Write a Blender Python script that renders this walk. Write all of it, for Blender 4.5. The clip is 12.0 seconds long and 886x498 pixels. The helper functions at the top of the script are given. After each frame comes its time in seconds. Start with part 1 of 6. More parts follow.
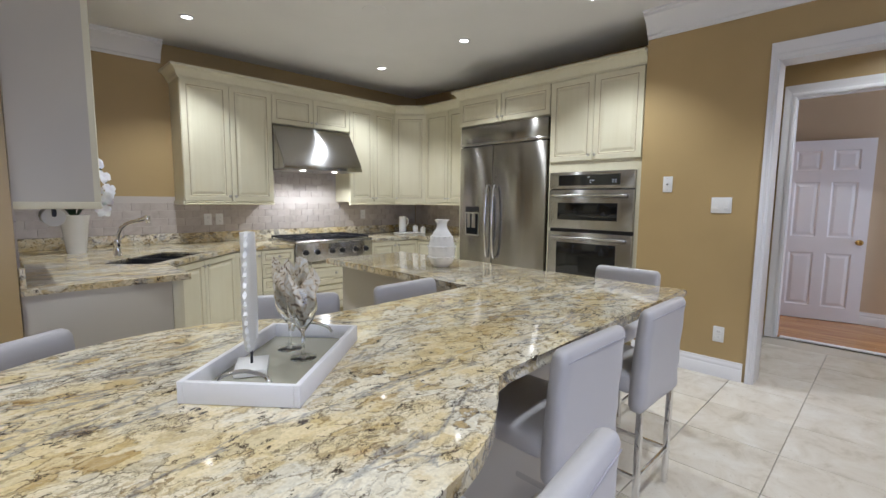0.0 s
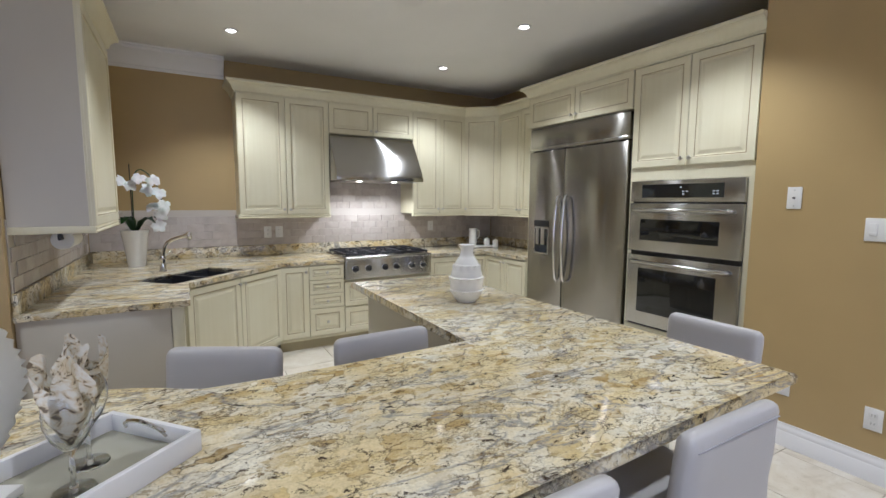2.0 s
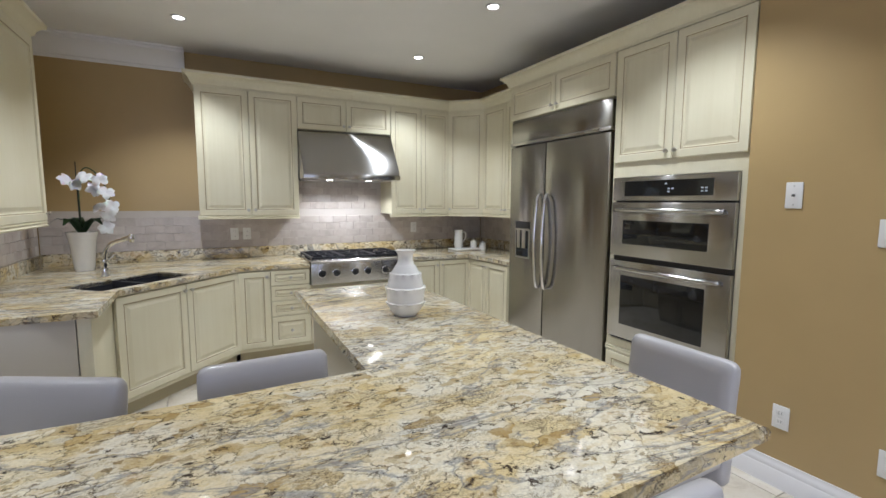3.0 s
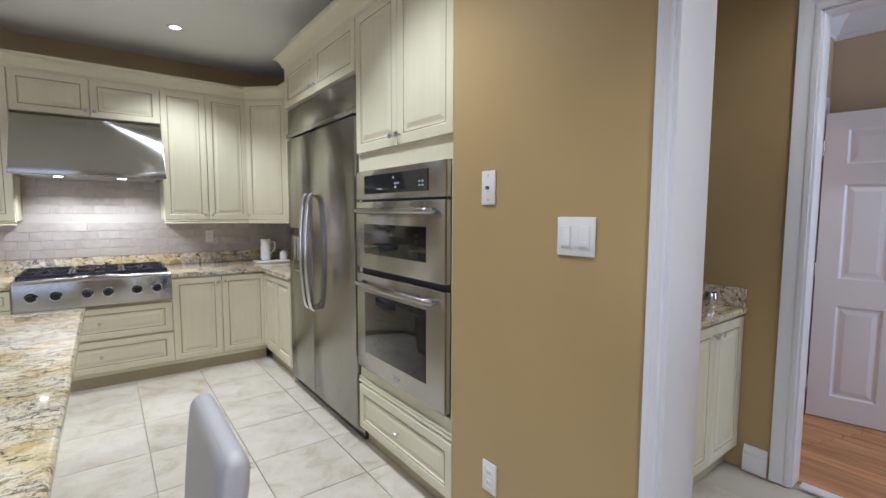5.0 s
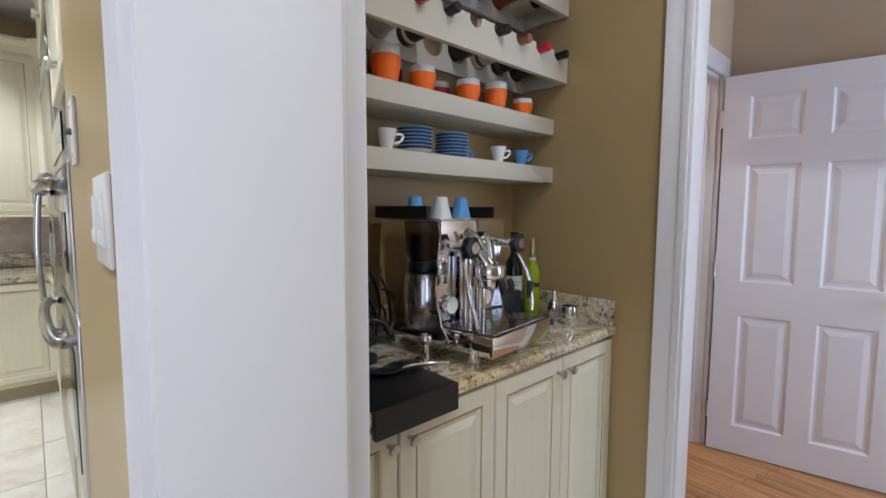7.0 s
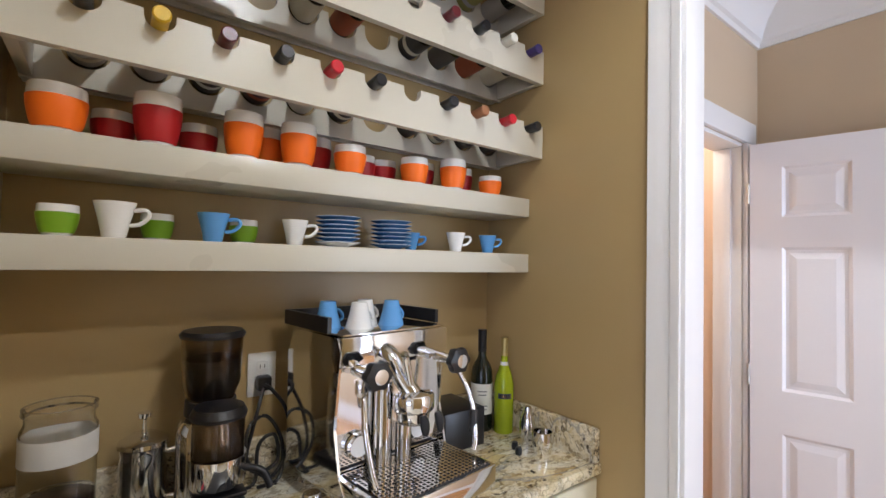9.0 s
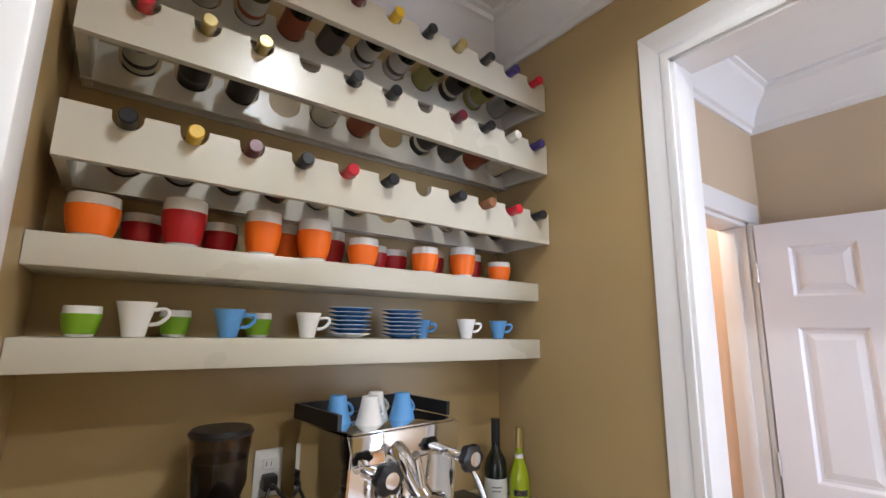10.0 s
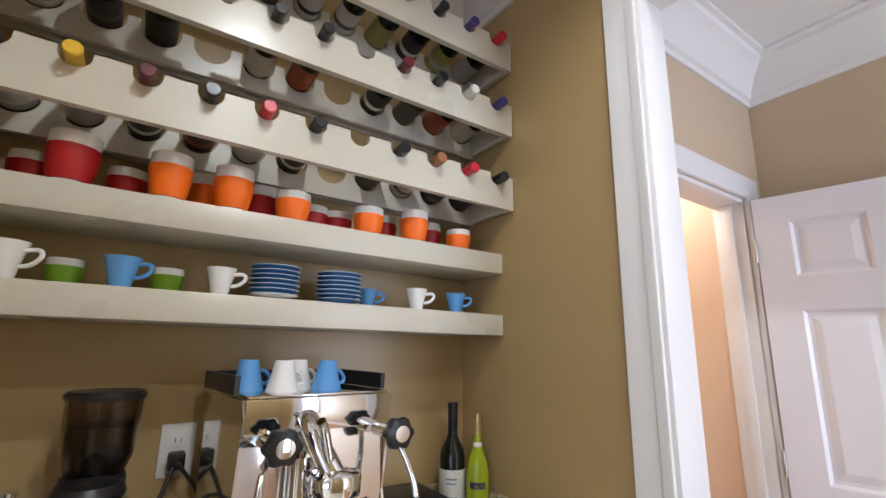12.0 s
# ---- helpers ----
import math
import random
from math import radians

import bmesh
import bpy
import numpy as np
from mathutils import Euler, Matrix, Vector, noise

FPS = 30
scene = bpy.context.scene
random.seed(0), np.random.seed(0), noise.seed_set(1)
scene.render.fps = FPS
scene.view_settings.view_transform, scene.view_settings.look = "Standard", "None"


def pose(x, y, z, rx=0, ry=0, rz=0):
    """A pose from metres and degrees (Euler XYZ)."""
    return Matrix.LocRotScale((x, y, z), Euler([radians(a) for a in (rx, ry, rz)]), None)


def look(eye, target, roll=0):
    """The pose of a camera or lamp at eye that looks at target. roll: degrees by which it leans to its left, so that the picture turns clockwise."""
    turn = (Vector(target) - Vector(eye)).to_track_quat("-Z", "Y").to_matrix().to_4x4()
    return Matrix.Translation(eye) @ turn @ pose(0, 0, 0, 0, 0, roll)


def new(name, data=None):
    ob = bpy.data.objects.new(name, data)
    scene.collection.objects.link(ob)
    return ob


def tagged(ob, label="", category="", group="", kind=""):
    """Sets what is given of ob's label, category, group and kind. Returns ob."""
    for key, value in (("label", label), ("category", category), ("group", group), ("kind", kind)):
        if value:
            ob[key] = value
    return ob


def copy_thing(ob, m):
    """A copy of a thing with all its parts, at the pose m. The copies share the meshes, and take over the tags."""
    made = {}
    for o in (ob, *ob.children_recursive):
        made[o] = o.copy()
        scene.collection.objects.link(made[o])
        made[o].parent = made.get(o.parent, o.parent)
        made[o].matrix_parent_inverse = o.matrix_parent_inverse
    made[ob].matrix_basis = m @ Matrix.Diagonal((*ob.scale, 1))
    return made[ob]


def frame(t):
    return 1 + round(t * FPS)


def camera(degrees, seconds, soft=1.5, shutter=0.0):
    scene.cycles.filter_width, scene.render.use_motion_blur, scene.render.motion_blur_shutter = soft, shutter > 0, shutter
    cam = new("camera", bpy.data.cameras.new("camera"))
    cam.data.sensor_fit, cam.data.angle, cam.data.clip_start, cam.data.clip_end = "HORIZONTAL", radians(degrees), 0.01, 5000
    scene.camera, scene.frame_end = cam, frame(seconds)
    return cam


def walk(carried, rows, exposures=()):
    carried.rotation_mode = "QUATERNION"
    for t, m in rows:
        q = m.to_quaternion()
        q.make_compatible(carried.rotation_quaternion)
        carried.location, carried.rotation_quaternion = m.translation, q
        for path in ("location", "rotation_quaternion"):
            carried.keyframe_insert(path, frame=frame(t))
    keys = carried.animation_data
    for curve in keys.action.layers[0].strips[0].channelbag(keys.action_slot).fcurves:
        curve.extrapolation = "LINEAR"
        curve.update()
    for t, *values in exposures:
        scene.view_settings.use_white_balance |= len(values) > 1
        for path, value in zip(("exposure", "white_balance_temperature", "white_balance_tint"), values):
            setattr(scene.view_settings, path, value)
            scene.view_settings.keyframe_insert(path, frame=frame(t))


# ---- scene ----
cam = camera(89.4, 12.0)
PATH = [
    (0, (2.289, 0.348, 1.325), (3.686, 1.762, 1.11), 0.5),
    (0.5, (2.429, 0.365, 1.346), (3.733, 1.866, 1.128), 0.5),
    (1, (2.612, 0.392, 1.4), (3.822, 1.97, 1.182), 0.4),
    (1.5, (2.842, 0.421, 1.422), (3.955, 2.069, 1.205), 0.4),
    (2, (3.09, 0.44, 1.441), (4.086, 2.161, 1.229), 0.3),
    (2.5, (3.355, 0.51, 1.434), (4.287, 2.268, 1.227), 0.3),
    (2.7, (3.453, 0.536, 1.439), (4.376, 2.297, 1.228), 0.2),
    (4.3, (4.588, 0.484, 1.387), (5.546, 2.23, 1.203), 0.0),
    (4.5, (4.711, 0.475, 1.388), (5.742, 2.179, 1.209), -0.0),
    (5, (4.994, 0.442, 1.38), (6.193, 2.035, 1.216), 0.2),
    (5.5, (5.319, 0.41, 1.371), (6.609, 1.929, 1.2), 0.0),
    (6, (5.582, 0.43, 1.347), (6.91, 1.917, 1.188), 0.2),
    (6.5, (5.855, 0.507, 1.329), (7.21, 1.968, 1.165), 0.2),
    (6.7, (5.935, 0.53, 1.32), (7.293, 1.989, 1.154), 0.2),
    (8.3, (6.475, 0.567, 1.385), (7.709, 2.135, 1.241), 1.2),
    (8.5, (6.488, 0.56, 1.406), (7.705, 2.145, 1.321), 1.2),
    (9, (6.49, 0.55, 1.471), (7.693, 2.146, 1.532), 1.2),
    (9.5, (6.482, 0.537, 1.51), (7.661, 2.136, 1.74), 0.9),
    (10, (6.469, 0.531, 1.527), (7.617, 2.127, 1.893), 0.8),
    (10.5, (6.462, 0.53, 1.524), (7.575, 2.133, 1.962), 0.8),
    (11, (6.481, 0.525, 1.503), (7.563, 2.14, 1.973), 1.1),
    (11.5, (6.563, 0.52, 1.456), (7.634, 2.142, 1.924), 1.1),
    (12, (6.736, 0.548, 1.396), (7.814, 2.174, 1.834), 1.1),
]
walk(cam, [(t, look(eye, target, roll)) for t, eye, target, roll in PATH],
     [(0, -0.07, 5750, 9), (2.7, -0.1, 5750, 9), (5, -0.04, 5600, 9), (6.7, 0.12, 5600, 9), (8.3, 0.88, 6000, 9), (10, 0.88, 6000, 9), (12, 0.8, 6000, 9)])

# world and light
world = bpy.data.worlds.new("world")
scene.world = world
world.use_nodes = True
wn = world.node_tree.nodes
sky = wn.new("ShaderNodeTexSky")
sky.sky_type, sky.sun_disc, sky.sun_elevation, sky.sun_rotation = "NISHITA", False, radians(35), radians(200)
world.node_tree.links.new(sky.outputs[0], wn["Background"].inputs[0])
wn["Background"].inputs[1].default_value = 0.03


def lamp(name, kind, m, energy, colour, **settings):
    data = bpy.data.lights.new(name, kind)
    data.energy, data.color = energy, colour
    if kind == "AREA":
        data.shape, data.size, data.size_y = "RECTANGLE", settings["size"][0], settings["size"][1]
    if kind == "SPOT":
        data.spot_size, data.spot_blend, data.shadow_soft_size = radians(settings["cone"]), settings["blend"], settings["radius"]
    if kind == "POINT":
        data.shadow_soft_size = settings["radius"]
    ob = new(name, data)
    ob.matrix_world = m
    return ob


WARM, DAY = (1.0, 0.985, 0.955), (0.70, 0.75, 1.0)
CEIL = 2.82
# First four pots are known; six more are added unseen to extend the grid
POTS = [(3.5, 4.62), (5.5, 4.62), (5.5, 3.34), (5.5, 2.05), (3.5, 3.34), (3.5, 0.2), (5.3, 0.2), (1.6, 2.05), (1.6, 0.2), (-0.4, 1.2)]
# (6.97, 0.46) is the pantry pot; (7.0, -0.42) is an unseen added fill
PANTRY_POT_AND_FILL = [(6.97, 0.46), (7.0, -0.42)]
for px, py in POTS:
    lamp("pot_lamp", "SPOT", look((px, py, CEIL - 0.012), (px, py, 0)), 88, WARM, cone=110, blend=0.6, radius=0.03)
# the second of these only brightens the pantry from out of view
for px, py in PANTRY_POT_AND_FILL:
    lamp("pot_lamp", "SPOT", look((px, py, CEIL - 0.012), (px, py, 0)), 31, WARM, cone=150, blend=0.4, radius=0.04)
for hx in (4.72, 5.12):
    lamp("hood_lamp", "SPOT", look((hx, 5.12, 1.628), (hx, 5.26, 0.9)), 18, (1, 0.97, 0.93), cone=130, blend=0.6, radius=0.03)
lamp("window_daylight", "AREA", look((2.2, -2.33, 1.35), (2.4, 3, 1.0)), 46, DAY, size=(3.6, 2.0))
# panel inside the closed hall end, added in place of unseen front-door daylight
lamp("hall_daylight", "AREA", look((8.45, -1.62, 1.4), (8.5, 3, 1.4)), 31, (0.74, 0.83, 1.0), size=(0.9, 2.0))
lamp("closet_lamp", "POINT", pose(8.5, 2.0, 2.3), 10, (1.0, 0.87, 0.74), radius=0.08)


# materials
def material(name, colour, rough=0.5, metal=0.0):
    m = bpy.data.materials.new(name)
    m.use_nodes = True
    p = m.node_tree.nodes["Principled BSDF"]
    p.inputs["Base Color"].default_value = (*colour, 1)
    p.inputs["Roughness"].default_value = rough
    p.inputs["Metallic"].default_value = metal
    return m


def node(m, kind, **inputs):
    n = m.node_tree.nodes.new(kind)
    for k, v in inputs.items():
        key = k.replace("_", " ")
        if isinstance(v, bpy.types.NodeSocket):
            m.node_tree.links.new(v, n.inputs[key])
        else:
            n.inputs[key].default_value = v
    return n


def coords(m, scale=(1, 1, 1), turn=(0, 0, 0), world_space=True):
    if world_space:
        src = m.node_tree.nodes.new("ShaderNodeNewGeometry").outputs["Position"]
    else:
        src = m.node_tree.nodes.new("ShaderNodeTexCoord").outputs["Object"]
    return node(m, "ShaderNodeMapping", Vector=src, Scale=scale, Rotation=turn).outputs[0]


def ramp(m, fac, stops):
    r = m.node_tree.nodes.new("ShaderNodeValToRGB")
    m.node_tree.links.new(fac, r.inputs[0])
    while len(r.color_ramp.elements) < len(stops):
        r.color_ramp.elements.new(0.5)
    for e, (at, c) in zip(r.color_ramp.elements, stops):
        e.position, e.color = at, (*c, 1) if len(c) == 3 else c
    return r.outputs[0]


def mix(m, fac, a, b, how="MIX"):
    n = m.node_tree.nodes.new("ShaderNodeMix")
    n.data_type, n.blend_type = "RGBA", how
    for i, v in ((0, fac), (6, a), (7, b)):
        if isinstance(v, bpy.types.NodeSocket):
            m.node_tree.links.new(v, n.inputs[i])
        elif i == 0:
            n.inputs[0].default_value = v
        else:
            n.inputs[i].default_value = (*v, 1)
    return n.outputs[2]


def wire(m, out, socket):
    m.node_tree.links.new(out, m.node_tree.nodes["Principled BSDF"].inputs[socket])


def relief(m, height, strength, distance=0.002):
    wire(m, node(m, "ShaderNodeBump", Height=height, Strength=strength, Distance=distance).outputs[0], "Normal")


def painted(name, colour, rough, vary=0.06, bump=0.08, grain=180):
    """Paint: slow blotches of tone, fine roller relief, uneven gloss."""
    m = material(name, colour, rough)
    slow = node(m, "ShaderNodeTexNoise", Vector=coords(m), Scale=1.7, Detail=4.0).outputs[0]
    fine = node(m, "ShaderNodeTexNoise", Vector=coords(m), Scale=float(grain), Detail=2.0).outputs[0]
    dark, light = [c * (1 - vary) for c in colour], [min(1, c * (1 + vary)) for c in colour]
    wire(m, ramp(m, slow, [(0.3, dark), (0.7, light)]), "Base Color")
    wire(m, ramp(m, slow, [(0.3, (rough * 0.85,) * 3), (0.7, (min(1, rough * 1.12),) * 3)]), "Roughness")
    relief(m, fine, bump, 0.0015)
    return m


OCHRE = painted("ochre_wall_paint", (0.428, 0.308, 0.142), 0.36, 0.05, 0.12)
HALL_PAINT = painted("beige_hall_paint", (0.56, 0.44, 0.31), 0.5, 0.05, 0.1)
PEACH = painted("peach_closet_paint", (0.78, 0.61, 0.47), 0.5)
CEILING = painted("white_ceiling_paint", (0.78, 0.77, 0.76), 0.75, 0.03, 0.15, 260)
TRIM = painted("white_trim_paint", (0.78, 0.77, 0.78), 0.36, 0.012, 0.0)
DOORPAINT = painted("white_door_paint", (0.74, 0.72, 0.76), 0.32, 0.03, 0.05)
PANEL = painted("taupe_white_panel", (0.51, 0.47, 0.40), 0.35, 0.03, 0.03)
LEATHER = painted("pale_grey_leather", (0.47, 0.455, 0.46), 0.34, 0.06, 0.25, 330)
WHITE = material("white_glaze", (0.80, 0.79, 0.77), 0.18)
PLASTIC = material("white_plastic", (0.78, 0.77, 0.75), 0.3)
BLACK = painted("black_plastic", (0.012, 0.012, 0.014), 0.35, 0.1, 0.05)
IRON = painted("cast_iron", (0.02, 0.02, 0.026), 0.5, 0.2, 0.3)
CHROME = material("chrome", (0.82, 0.82, 0.83), 0.07, 1.0)
NICKEL = material("brushed_nickel", (0.55, 0.53, 0.50), 0.28, 1.0)
BRASS = material("polished_brass", (0.75, 0.55, 0.22), 0.15, 1.0)
DARKGLASS = material("black_oven_glass", (0.012, 0.013, 0.014), 0.05)
# cream darkened in the colour itself for the shade under the cabinet fronts
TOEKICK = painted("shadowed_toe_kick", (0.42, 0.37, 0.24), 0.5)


def cream_paint():
    """Cream lacquer with faint vertical brushing and a brown glaze in the grooves."""
    m = material("cream_glazed_cabinet", (0.66, 0.61, 0.46), 0.36)
    slow = node(m, "ShaderNodeTexNoise", Vector=coords(m), Scale=2.4, Detail=3.0).outputs[0]
    streak = node(m, "ShaderNodeTexNoise", Vector=coords(m, (40, 40, 1.5)), Scale=1.0, Detail=3.0).outputs[0]
    base = ramp(m, slow, [(0.3, (0.66, 0.61, 0.44)), (0.7, (0.71, 0.67, 0.51))])
    base = mix(m, 0.10, base, ramp(m, streak, [(0.35, (0.55, 0.49, 0.34)), (0.6, (0.71, 0.67, 0.53))]))
    wire(m, base, "Base Color")
    relief(m, streak, 0.02, 0.001)
    return m


CREAM = cream_paint()
GLAZE = material("brown_glaze_line", (0.33, 0.26, 0.15), 0.5)


def granite():
    """White and cream feldspar plates with thin dark seams, gold and rust drifts, mica flakes and blue-grey veins."""
    m = material("gold_granite", (0.6, 0.55, 0.45), 0.08)
    warp = node(m, "ShaderNodeTexNoise", Vector=coords(m), Scale=7.0, Detail=7.0, Roughness=0.68).outputs["Color"]
    at = node(m, "ShaderNodeMixRGB", Color1=coords(m, (1.0, 1.7, 1.4), (0, 0, radians(30))), Color2=warp, Fac=0.14).outputs[0]

    def seams(scale, width):
        v = m.node_tree.nodes.new("ShaderNodeTexVoronoi")
        v.feature = "DISTANCE_TO_EDGE"
        v.inputs["Scale"].default_value = scale
        m.node_tree.links.new(at, v.inputs["Vector"])
        return ramp(m, v.outputs["Distance"], [(0.0, (1, 1, 1)), (width, (0, 0, 0))])

    def noise(scale, detail=5.0, rough=0.6, vec=None, twist=0.0):
        return node(m, "ShaderNodeTexNoise", Vector=vec or at, Scale=scale, Detail=detail, Roughness=rough, Distortion=twist).outputs[0]

    big = node(m, "ShaderNodeTexVoronoi", Vector=at, Scale=19.0)
    small = node(m, "ShaderNodeTexVoronoi", Vector=at, Scale=55.0)
    plates = ramp(m, big.outputs["Color"], [(0.10, (0.44, 0.33, 0.17)), (0.24, (0.72, 0.64, 0.46)), (0.36, (0.86, 0.85, 0.81)), (0.66, (0.84, 0.80, 0.70)), (0.82, (0.66, 0.66, 0.65)), (0.94, (0.62, 0.49, 0.26))])
    flecks = ramp(m, small.outputs["Color"], [(0.16, (0.26, 0.19, 0.11)), (0.28, (0.70, 0.62, 0.46)), (0.46, (0.86, 0.85, 0.82)), (0.80, (0.76, 0.72, 0.62))])
    body = mix(m, ramp(m, noise(6.0), [(0.42, (0.12,) * 3), (0.58, (0.75,) * 3)]), plates, flecks)
    gold = ramp(m, noise(3.4, 6.0), [(0.44, (0, 0, 0)), (0.58, (0.9,) * 3)])
    body = mix(m, gold, body, mix(m, 0.75, body, (0.90, 0.75, 0.42), "MULTIPLY"))
    rust = ramp(m, noise(5.2, 6.0, 0.65, coords(m, (1, 1.5, 1), (0.4, 0.2, 1.0))), [(0.63, (0, 0, 0)), (0.72, (0.7,) * 3)])
    body = mix(m, rust, body, mix(m, 0.85, body, (0.62, 0.36, 0.17), "MULTIPLY"))
    vein = ramp(m, noise(1.3, 7.0, 0.6, coords(m, (1.0, 2.6, 2.0), (0, 0, radians(-24))), 1.0), [(0.48, (0, 0, 0)), (0.50, (0.8,) * 3), (0.518, (0, 0, 0))])
    body = mix(m, vein, body, (0.25, 0.26, 0.31))
    broken = ramp(m, noise(11.0, 6.0, 0.7), [(0.46, (0, 0, 0)), (0.56, (0.95,) * 3)])
    body = mix(m, mix(m, 1.0, seams(19.0, 0.06), broken, "MULTIPLY"), body, (0.07, 0.045, 0.03))
    crushed = ramp(m, noise(4.6, 6.0, 0.65), [(0.50, (0, 0, 0)), (0.60, (0.85,) * 3)])
    body = mix(m, mix(m, 1.0, seams(58.0, 0.11), crushed, "MULTIPLY"), body, (0.10, 0.07, 0.05))
    flakes = ramp(m, noise(24.0, 6.0, 0.74), [(0.385, (0.97,) * 3), (0.41, (0, 0, 0))])
    body = mix(m, flakes, body, (0.05, 0.035, 0.028))
    grain = noise(150.0, 2.0, 0.5, coords(m))
    body = mix(m, 1.0, body, ramp(m, grain, [(0.3, (0.84, 0.83, 0.82)), (0.6, (1.0, 1.0, 0.99))]), "MULTIPLY")
    body = mix(m, 1.0, body, (0.97, 0.935, 0.83), "MULTIPLY")
    wire(m, body, "Base Color")
    wire(m, ramp(m, broken, [(0.3, (0.04,) * 3), (0.7, (0.09,) * 3)]), "Roughness")
    return m


GRANITE = granite()


def steel(name, colour, along):
    """Brushed steel: the brushing runs level, so highlights stretch upwards."""
    m = material(name, colour, 0.26, 1.0)
    p = m.node_tree.nodes["Principled BSDF"]
    p.inputs["Anisotropic"].default_value = 1.0
    p.inputs["Anisotropic Rotation"].default_value = 0.25
    tangent = m.node_tree.nodes.new("ShaderNodeTangent")
    tangent.direction_type, tangent.axis = "RADIAL", "Z"
    wire(m, tangent.outputs[0], "Tangent")
    brushed = node(m, "ShaderNodeTexNoise", Vector=coords(m, along), Scale=1.0, Detail=3.0).outputs[0]
    smudge = node(m, "ShaderNodeTexNoise", Vector=coords(m), Scale=4.0, Detail=3.0).outputs[0]
    wire(m, mix(m, 0.85, ramp(m, brushed, [(0.3, (0.17,) * 3), (0.7, (0.25,) * 3)]), ramp(m, smudge, [(0.3, (0.19,) * 3), (0.7, (0.22,) * 3)])), "Roughness")
    return m


STEEL = steel("brushed_steel", (0.46, 0.45, 0.435), (4, 4, 500))
STEEL_UP = steel("fridge_steel", (0.35, 0.335, 0.31), (4, 4, 420))


def stone_tile(name, a, b, c, rough, per_piece=0.12):
    """Travertine: clouded, pitted, each piece of its own tone."""
    m = material(name, a, rough)
    rnd = m.node_tree.nodes.new("ShaderNodeObjectInfo").outputs["Random"]
    shift = node(m, "ShaderNodeCombineXYZ", X=rnd, Y=rnd, Z=rnd).outputs[0]
    at = m.node_tree.nodes.new("ShaderNodeVectorMath")
    at.operation = "MULTIPLY_ADD"
    m.node_tree.links.new(shift, at.inputs[0])
    at.inputs[1].default_value = (7, 7, 7)
    m.node_tree.links.new(coords(m), at.inputs[2])
    cloud = node(m, "ShaderNodeTexNoise", Vector=at.outputs[0], Scale=5.0, Detail=7.0, Roughness=0.65, Distortion=0.6).outputs[0]
    pits = node(m, "ShaderNodeTexNoise", Vector=at.outputs[0], Scale=60.0, Detail=3.0).outputs[0]
    body = ramp(m, cloud, [(0.28, c), (0.45, b), (0.68, a)])
    tone = ramp(m, rnd, [(0, (1 - per_piece,) * 3), (1, (1.0,) * 3)])
    body = mix(m, 1.0, body, tone, "MULTIPLY")
    body = mix(m, ramp(m, pits, [(0.28, (0.5,) * 3), (0.36, (0, 0, 0))]), body, c)
    wire(m, body, "Base Color")
    relief(m, pits, 0.12, 0.001)
    return m


FLOORTILE = stone_tile("travertine_floor_tile", (0.74, 0.70, 0.62), (0.64, 0.58, 0.48), (0.46, 0.40, 0.30), 0.3)
SPLASHTILE = stone_tile("marble_splash_tile", (0.60, 0.55, 0.51), (0.52, 0.46, 0.42), (0.44, 0.39, 0.35), 0.22, 0.09)
GROUT = painted("sand_grout", (0.56, 0.51, 0.43), 0.8)
SPLASHGROUT = painted("pale_splash_grout", (0.52, 0.475, 0.435), 0.7)


def oak():
    m = material("honey_oak_floor", (0.5, 0.25, 0.1), 0.25)
    rnd = m.node_tree.nodes.new("ShaderNodeObjectInfo").outputs["Random"]
    grain = node(m, "ShaderNodeTexNoise", Vector=coords(m, (45, 2.2, 1)), Scale=1.0, Detail=5.0, Distortion=0.8).outputs[0]
    body = ramp(m, grain, [(0.3, (0.36, 0.16, 0.06)), (0.55, (0.56, 0.29, 0.12)), (0.8, (0.64, 0.37, 0.17))])
    body = mix(m, 1.0, body, ramp(m, rnd, [(0, (0.78,) * 3), (1, (1.0,) * 3)]), "MULTIPLY")
    wire(m, body, "Base Color")
    relief(m, grain, 0.06, 0.001)
    return m


OAK = oak()


def clear(name, colour, rough=0.02):
    m = material(name, colour, rough)
    m.node_tree.nodes["Principled BSDF"].inputs["Transmission Weight"].default_value = 1.0
    m.node_tree.nodes["Principled BSDF"].inputs["IOR"].default_value = 1.45
    return m


GLASS = clear("clear_glass", (0.96, 0.97, 0.96))
SMOKE = clear("smoked_plastic", (0.42, 0.36, 0.30), 0.08)


def glow(name, colour, strength):
    m = material(name, colour, 0.4)
    m.node_tree.nodes["Principled BSDF"].inputs["Emission Color"].default_value = (*colour, 1)
    m.node_tree.nodes["Principled BSDF"].inputs["Emission Strength"].default_value = strength
    return m


GLOW = glow("lit_lamp_lens", (1.0, 0.93, 0.82), 14)


# mesh helpers
def thing(name, label, category, m=None, group="", kind=""):
    ob = new(name)
    ob.empty_display_size = 0.05
    if m is not None:
        ob.matrix_basis = m
    return tagged(ob, label, category, group, kind)


def finish(bm, name, mat, parent=None, label="", smooth=False):
    mesh = bpy.data.meshes.new(name)
    bmesh.ops.recalc_face_normals(bm, faces=bm.faces)
    bm.to_mesh(mesh)
    bm.free()
    mesh.materials.append(mat)
    if smooth:
        mesh.polygons.foreach_set("use_smooth", [True] * len(mesh.polygons))
        mesh.set_sharp_from_angle(angle=radians(38))
    ob = new(name, mesh)
    if parent is not None:
        ob.parent = parent
    if label:
        ob["label"] = label
    return ob


part = finish


